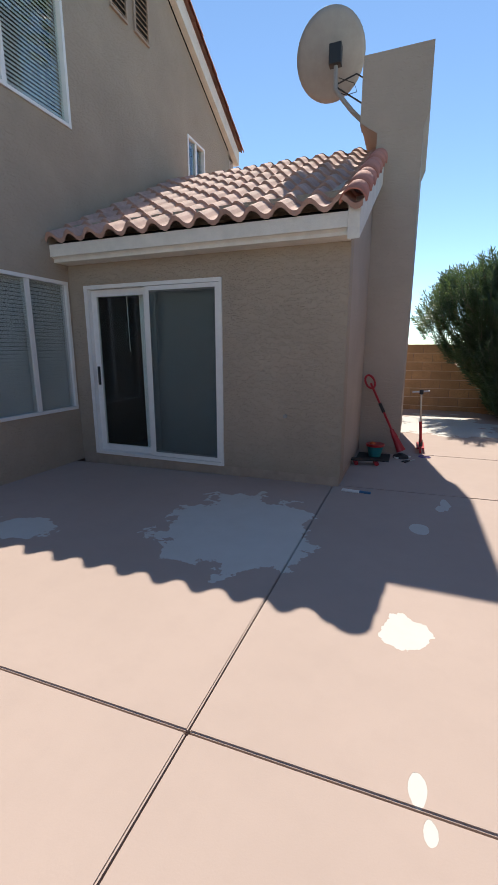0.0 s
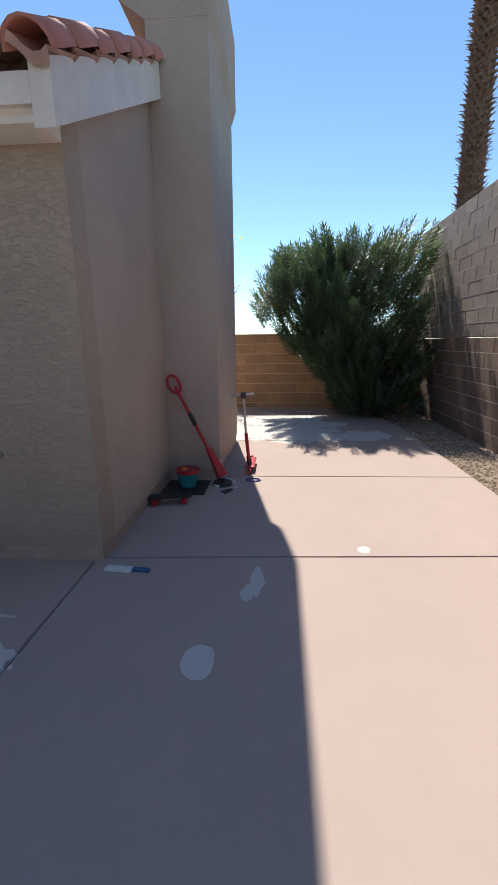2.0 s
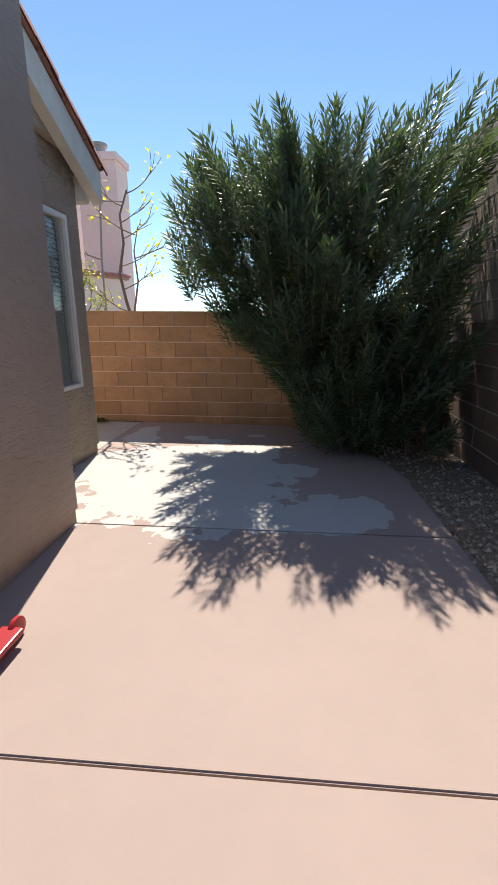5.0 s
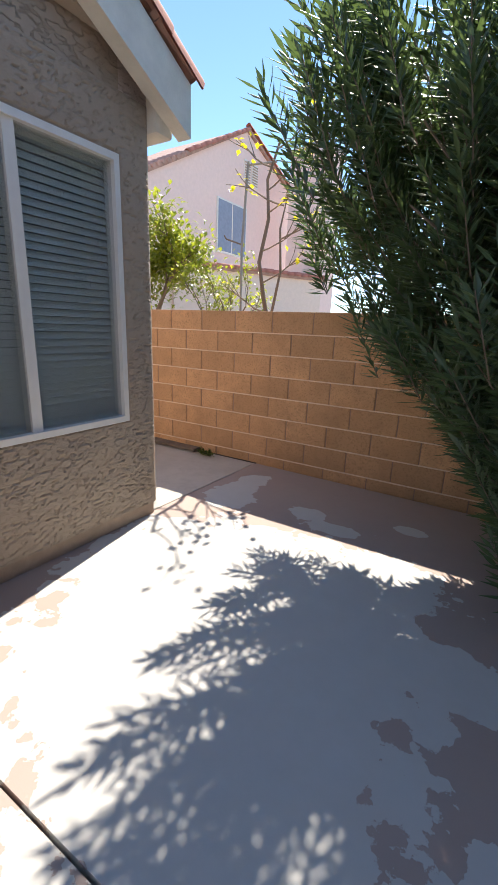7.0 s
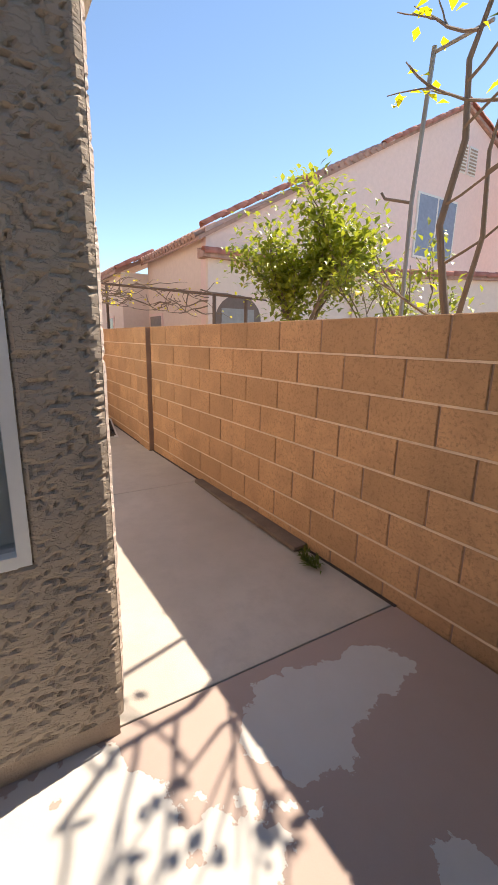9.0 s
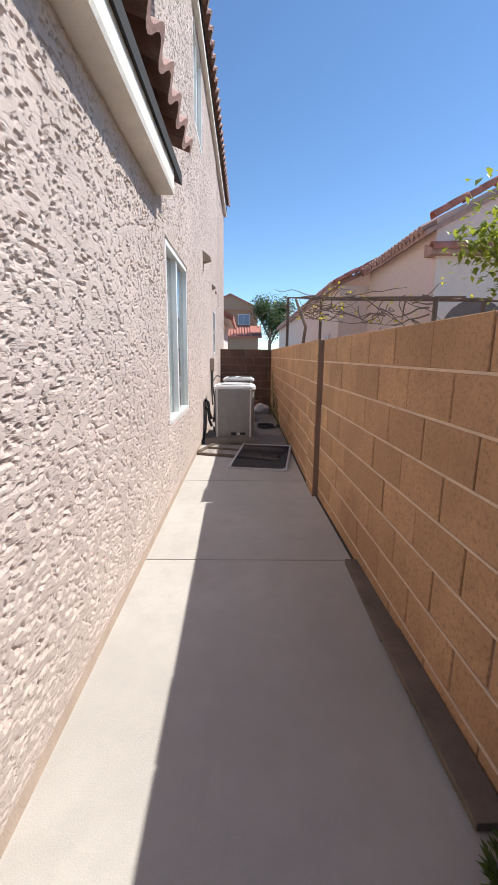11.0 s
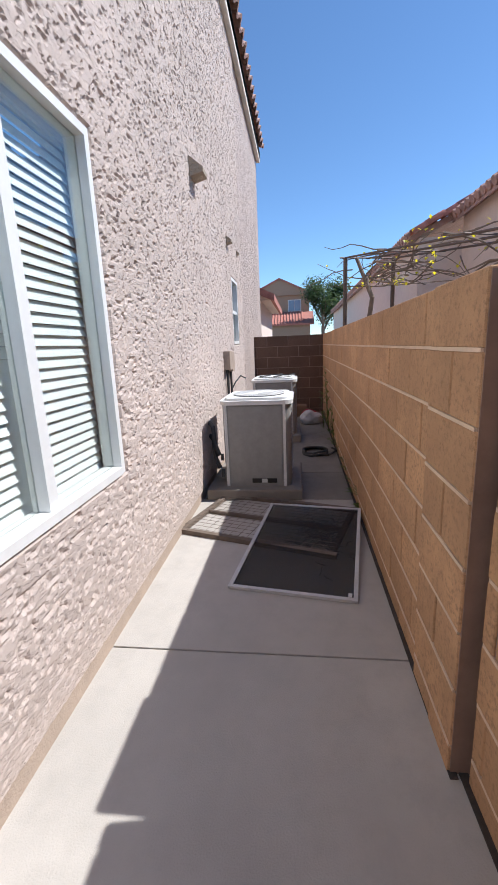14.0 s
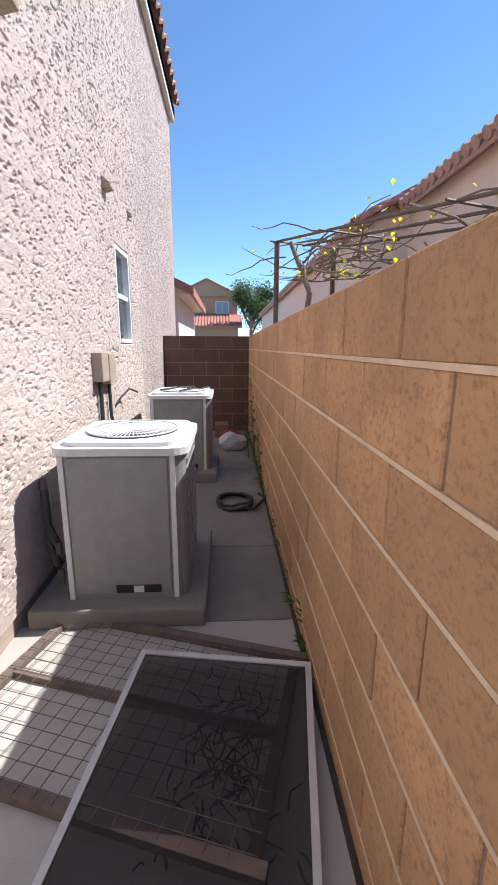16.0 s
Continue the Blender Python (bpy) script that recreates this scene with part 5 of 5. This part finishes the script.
for i in range(36):
    a = i * 2.4
    rad = Vector((math.cos(a), math.sin(a), 0))
    sd = Vector((-math.sin(a), math.cos(a), 0))
    tilt = rg.uniform(-0.7, 0.9)
    d = (rad + Vector((0, 0, tilt))).normalized()
    tube(bm, [Vector((0, 0, 11)), Vector((0, 0, 11)) + d * 1.1], 0.02, 4, 0.01)
    for k in range(14):
        f = (k - 6.5) / 7
        dd = (d + sd * f * 1.1).normalized()
        leaf_blade(bm, Vector((0, 0, 11)) + d * 1.1, dd, d.cross(sd), 0.8, 0.06, 0.6)
part("crown", bm, WEED, palm)

# ---------------------------------------------------------------- neighbours
NX, NY, NR = -8.2, 12.97, 0.515
PEAK_Y, PEAK_Z = 21.3, 3.68 + 0.515 * (21.3 - 12.97)
nb = thing("neighbour_house", (0, 0, 0), "pink and cream stucco neighbouring house with red roof tiles", "house")
bm = bmesh.new()
prism(bm, [(NY, -0.1), (30, -0.1), (30, 5.0), (PEAK_Y, PEAK_Z), (NY, 3.68)], NX - 0.25, NX, "x")
part("wall_gable", bm, PINK, nb)
bm = boxes((-12.1, NY, -0.1, NX - 0.25, NY + 0.25, 3.66), (-12.35, 12.2, -0.1, -12.1, NY + 0.25, 3.17), (-32, 12.2, -0.1, -12.35, 12.45, 3.17))
part("wall_front", bm, PINK2, nb)
bm = bmesh.new()
prism(bm, [(NY, -0.1), (17.3, -0.1), (17.3, 3.05), (NY, 3.05)], NX - 0.004, NX + 0.10, "x")
prism(bm, [(NX, 17.3), (NX + 0.2, 17.2), (-5.4, 22.4), (NX, 22.4)], -0.1, 3.05, "z")
part("low_wall", bm, PINK2, nb)
bm = bmesh.new()
prism(bm, [(NY - 0.2, 3.38), (NY - 0.2, 3.47), (PEAK_Y, PEAK_Z + 0.10), (30.3, 5.05), (30.3, 4.95), (PEAK_Y, PEAK_Z + 0.02)], -12.1, NX + 0.10, "x")
prism(bm, [(12.0, 3.10), (12.0, 3.20), (16.0, 5.0), (16.0, 4.8)], -32, -12.05, "x")
part("roof", bm, TILE, nb)
for y0, y1 in ((NY - 0.1, 15.7), (18.0, PEAK_Y)):
    z0 = 3.70 + NR * (y0 - NY)
    rake_row(NX + 0.06, y0, z0, y1, z0 + NR * (y1 - y0), nb, name="rake_tile")
rake_row(-12.02, 12.05, 3.2, 13.1, 3.72, nb, name="rake_tile")
rake_row(NX + 0.06, 30.0, 5.1, PEAK_Y, PEAK_Z + 0.14, nb, name="rake_tile")
bm = bmesh.new()
for k in range(12):
    y = 15.75 + k * 0.2
    z = 3.74 + NR * (y - NY)
    tube(bm, [(NX - 0.3, y, z), (NX + 0.13, y, z - 0.05)], 0.075, 8)
for k in range(20):
    x = NX - 0.1 - k * 0.2
    tube(bm, [(x, NY - 0.25, 3.49), (x, NY + 0.3, 3.77)], 0.075, 8)
for k in range(96):
    x = -12.2 - k * 0.2
    tube(bm, [(x, 11.97, 3.21), (x, 12.5, 3.47)], 0.075, 8)
part("eave_tiles", bm, TILE, nb, kind="stuff")
low = [((NX + 0.18, NY - 0.15), (NX + 0.18, 17.2)), ((NX + 0.2, 17.1), (-5.3, 22.5))]
for (xa, ya), (xb, yb) in low:
    d = Vector((xb - xa, yb - ya, 0))
    n = int(d.length / 0.3)
    ang = math.degrees(math.atan2(-d.x, d.y))
    for i in range(n):
        p = Vector((xa, ya, 3.14)) + d * (i / n)
        ob = new("low_roof_tile", RAKE)
        ob.matrix_world = pose(p.x, p.y, p.z + 0.012 * (i % 2), 3.0, 14, ang)
        ob.parent = nb
    bm = bmesh.new()
    prism(bm, [(-0.28, 3.26), (0.06, 3.14), (0.06, 3.05), (-0.28, 3.05)], 0, d.length, "y")
    rf = part("low_roof", bm, TILE, nb)
    rf.matrix_world = pose(xa, ya, 0, 0, 0, ang)
w1 = part("window", boxes((NX, 19.55, 3.80, NX + 0.05, 21.35, 5.53)), WHITE, nb, "white framed upper window")
# Opaque panes: the sky's reflection is put into their blue colour.
SKYPANE = plain("window_painted_sky", (0.25, 0.33, 0.45), 0.05)
part("pane", boxes((NX + 0.05, 19.61, 3.87, NX + 0.06, 20.40, 5.47)), SKYPANE, w1)
part("pane", boxes((NX + 0.05, 20.47, 3.87, NX + 0.06, 21.29, 5.47)), SKYPANE, w1)
for y in (21.15, 21.65):
    v = part("vent", boxes((NX, y, 6.35, NX + 0.03, y + 0.4, 7.1)), WHITE, nb, "slatted pale attic vent")
    for i in range(8):
        part("slat", boxes((NX + 0.03, y + 0.03, 6.39 + i * 0.087, NX + 0.045, y + 0.37, 6.43 + i * 0.087)), FOUND, v)
bm = bmesh.new()
arch = [(13.15, 0.8), (14.35, 0.8)] + [(13.75 + 0.6 * math.cos(a * math.pi / 12), 1.80 + 0.55 * math.sin(a * math.pi / 12)) for a in range(13)]
prism(bm, arch, NX + 0.10, NX + 0.106, "x")
# Flat plate whose dark colour paints the shade inside the arch.
part("arch_shade_plate", bm, plain("arch_shade", (0.20, 0.16, 0.14), 0.9), nb)
part("arch_window", boxes((NX + 0.106, 13.3, 0.9, NX + 0.115, 14.15, 2.05)), plain("dim_window", (0.3, 0.3, 0.3), 0.3), nb)
for x0, x1, z1 in ((-12.0, -10.9, 2.05), (-13.9, -13.1, 2.02)):
    fy = NY if x0 > -12.2 else 12.2
    f = part("window", boxes((x0, fy - 0.03, 1.1, x1, fy, z1)), PINK, nb, "dim window in the cream wall")
    part("pane", boxes((x0 + 0.1, fy - 0.04, 1.15, x1 - 0.1, fy - 0.03, z1 - 0.08)), plain("dim_window", (0.25, 0.25, 0.25), 0.2), f)
part("chimney", boxes((-7.2, 22.8, 0.5, -5.6, 24.0, 7.75), (-7.27, 22.73, 7.45, -5.53, 24.07, 7.70)), PINK, nb)
part("chimney_pot", lathe(bmesh.new(), [(0.22, 7.75), (0.22, 8.05), (0.3, 8.07), (0.3, 8.17)], 16, (-6.4, 23.3, 0)), METAL_GREY, nb)

# far houses beyond the end of the side path
def far_house(at, w, d, h, label, mat, roofmat, rz=0, front=True):
    hh = thing("far_house", at, label, "house", "houses beyond the side path", rz=rz)
    part("wall", boxes((-d, -w / 2, 0, 0, w / 2, h)), mat, hh)
    bm = bmesh.new()
    prism(bm, [(-w / 2 - 0.3, h - 0.05), (w / 2 + 0.3, h - 0.05), (0, h + w * 0.25)], -d, 0.25, "x")
    part("roof", bm, mat, hh)
    bm = bmesh.new()
    for s_ in (-1, 1):
        prism(bm, [(s_ * (w / 2 + 0.4), h - 0.1), (s_ * (w / 2 + 0.4), h + 0.08), (0, h + w * 0.25 + 0.16), (0, h + w * 0.25 - 0.02)], -d, 0.4, "x")
    part("roof_edge", bm, roofmat, hh)
    if front:
        for y in (-w * 0.25, w * 0.25):
            f = part("window", boxes((0, y - 0.7, h - 1.7, 0.06, y + 0.7, h - 0.5)), WHITE, hh)
            for k in range(2):
                part("pane", boxes((0.06, y - 0.62 + k * 0.64, h - 1.62, 0.08, y - 0.02 + k * 0.64, h - 0.58)), SKYPANE, f)
        bm = bmesh.new()
        prism(bm, [(0, h - 1.75), (3.4, h - 3.1), (3.4, h - 3.25), (0, h - 1.95)], -w / 2 - 0.4, w / 2 + 0.4, "y")
        part("porch_roof", bm, TILE_EDGE, hh)
        bm = bmesh.new()
        for k in range(int(w / 0.3)):
            y = -w / 2 - 0.3 + k * 0.3
            tube(bm, [(3.4, y, h - 3.08), (0, y, h - 1.72)], 0.09, 6)
        part("porch_tiles", bm, TILE_EDGE, hh)
        part("porch_wall", boxes((0, -w / 2, 0, 3.0, w / 2, h - 3.1)), mat, hh)
    return hh


FARWALL = plain("far_stucco", (0.42, 0.30, 0.21), 0.9, var=0.05)
far_house((-50, 8.0, -1.2), 6.2, 8, 7.6, "two-storey tan house with a pink tiled porch roof", FARWALL, TILE_EDGE)
far_house((-15.2, 6.7, 0), 4.4, 5, 2.55, "neighbouring pale stucco house with a red tiled roof edge", PINK2, TILE_EDGE, front=False)
ft_ = small_tree("far_tree", (-46, 12.3, 0), 6.6, "dark leafy tree beside the far houses", "tree", 7000, OLEANDER, 14, 0.28, 0.2, 0.8, 0.4)
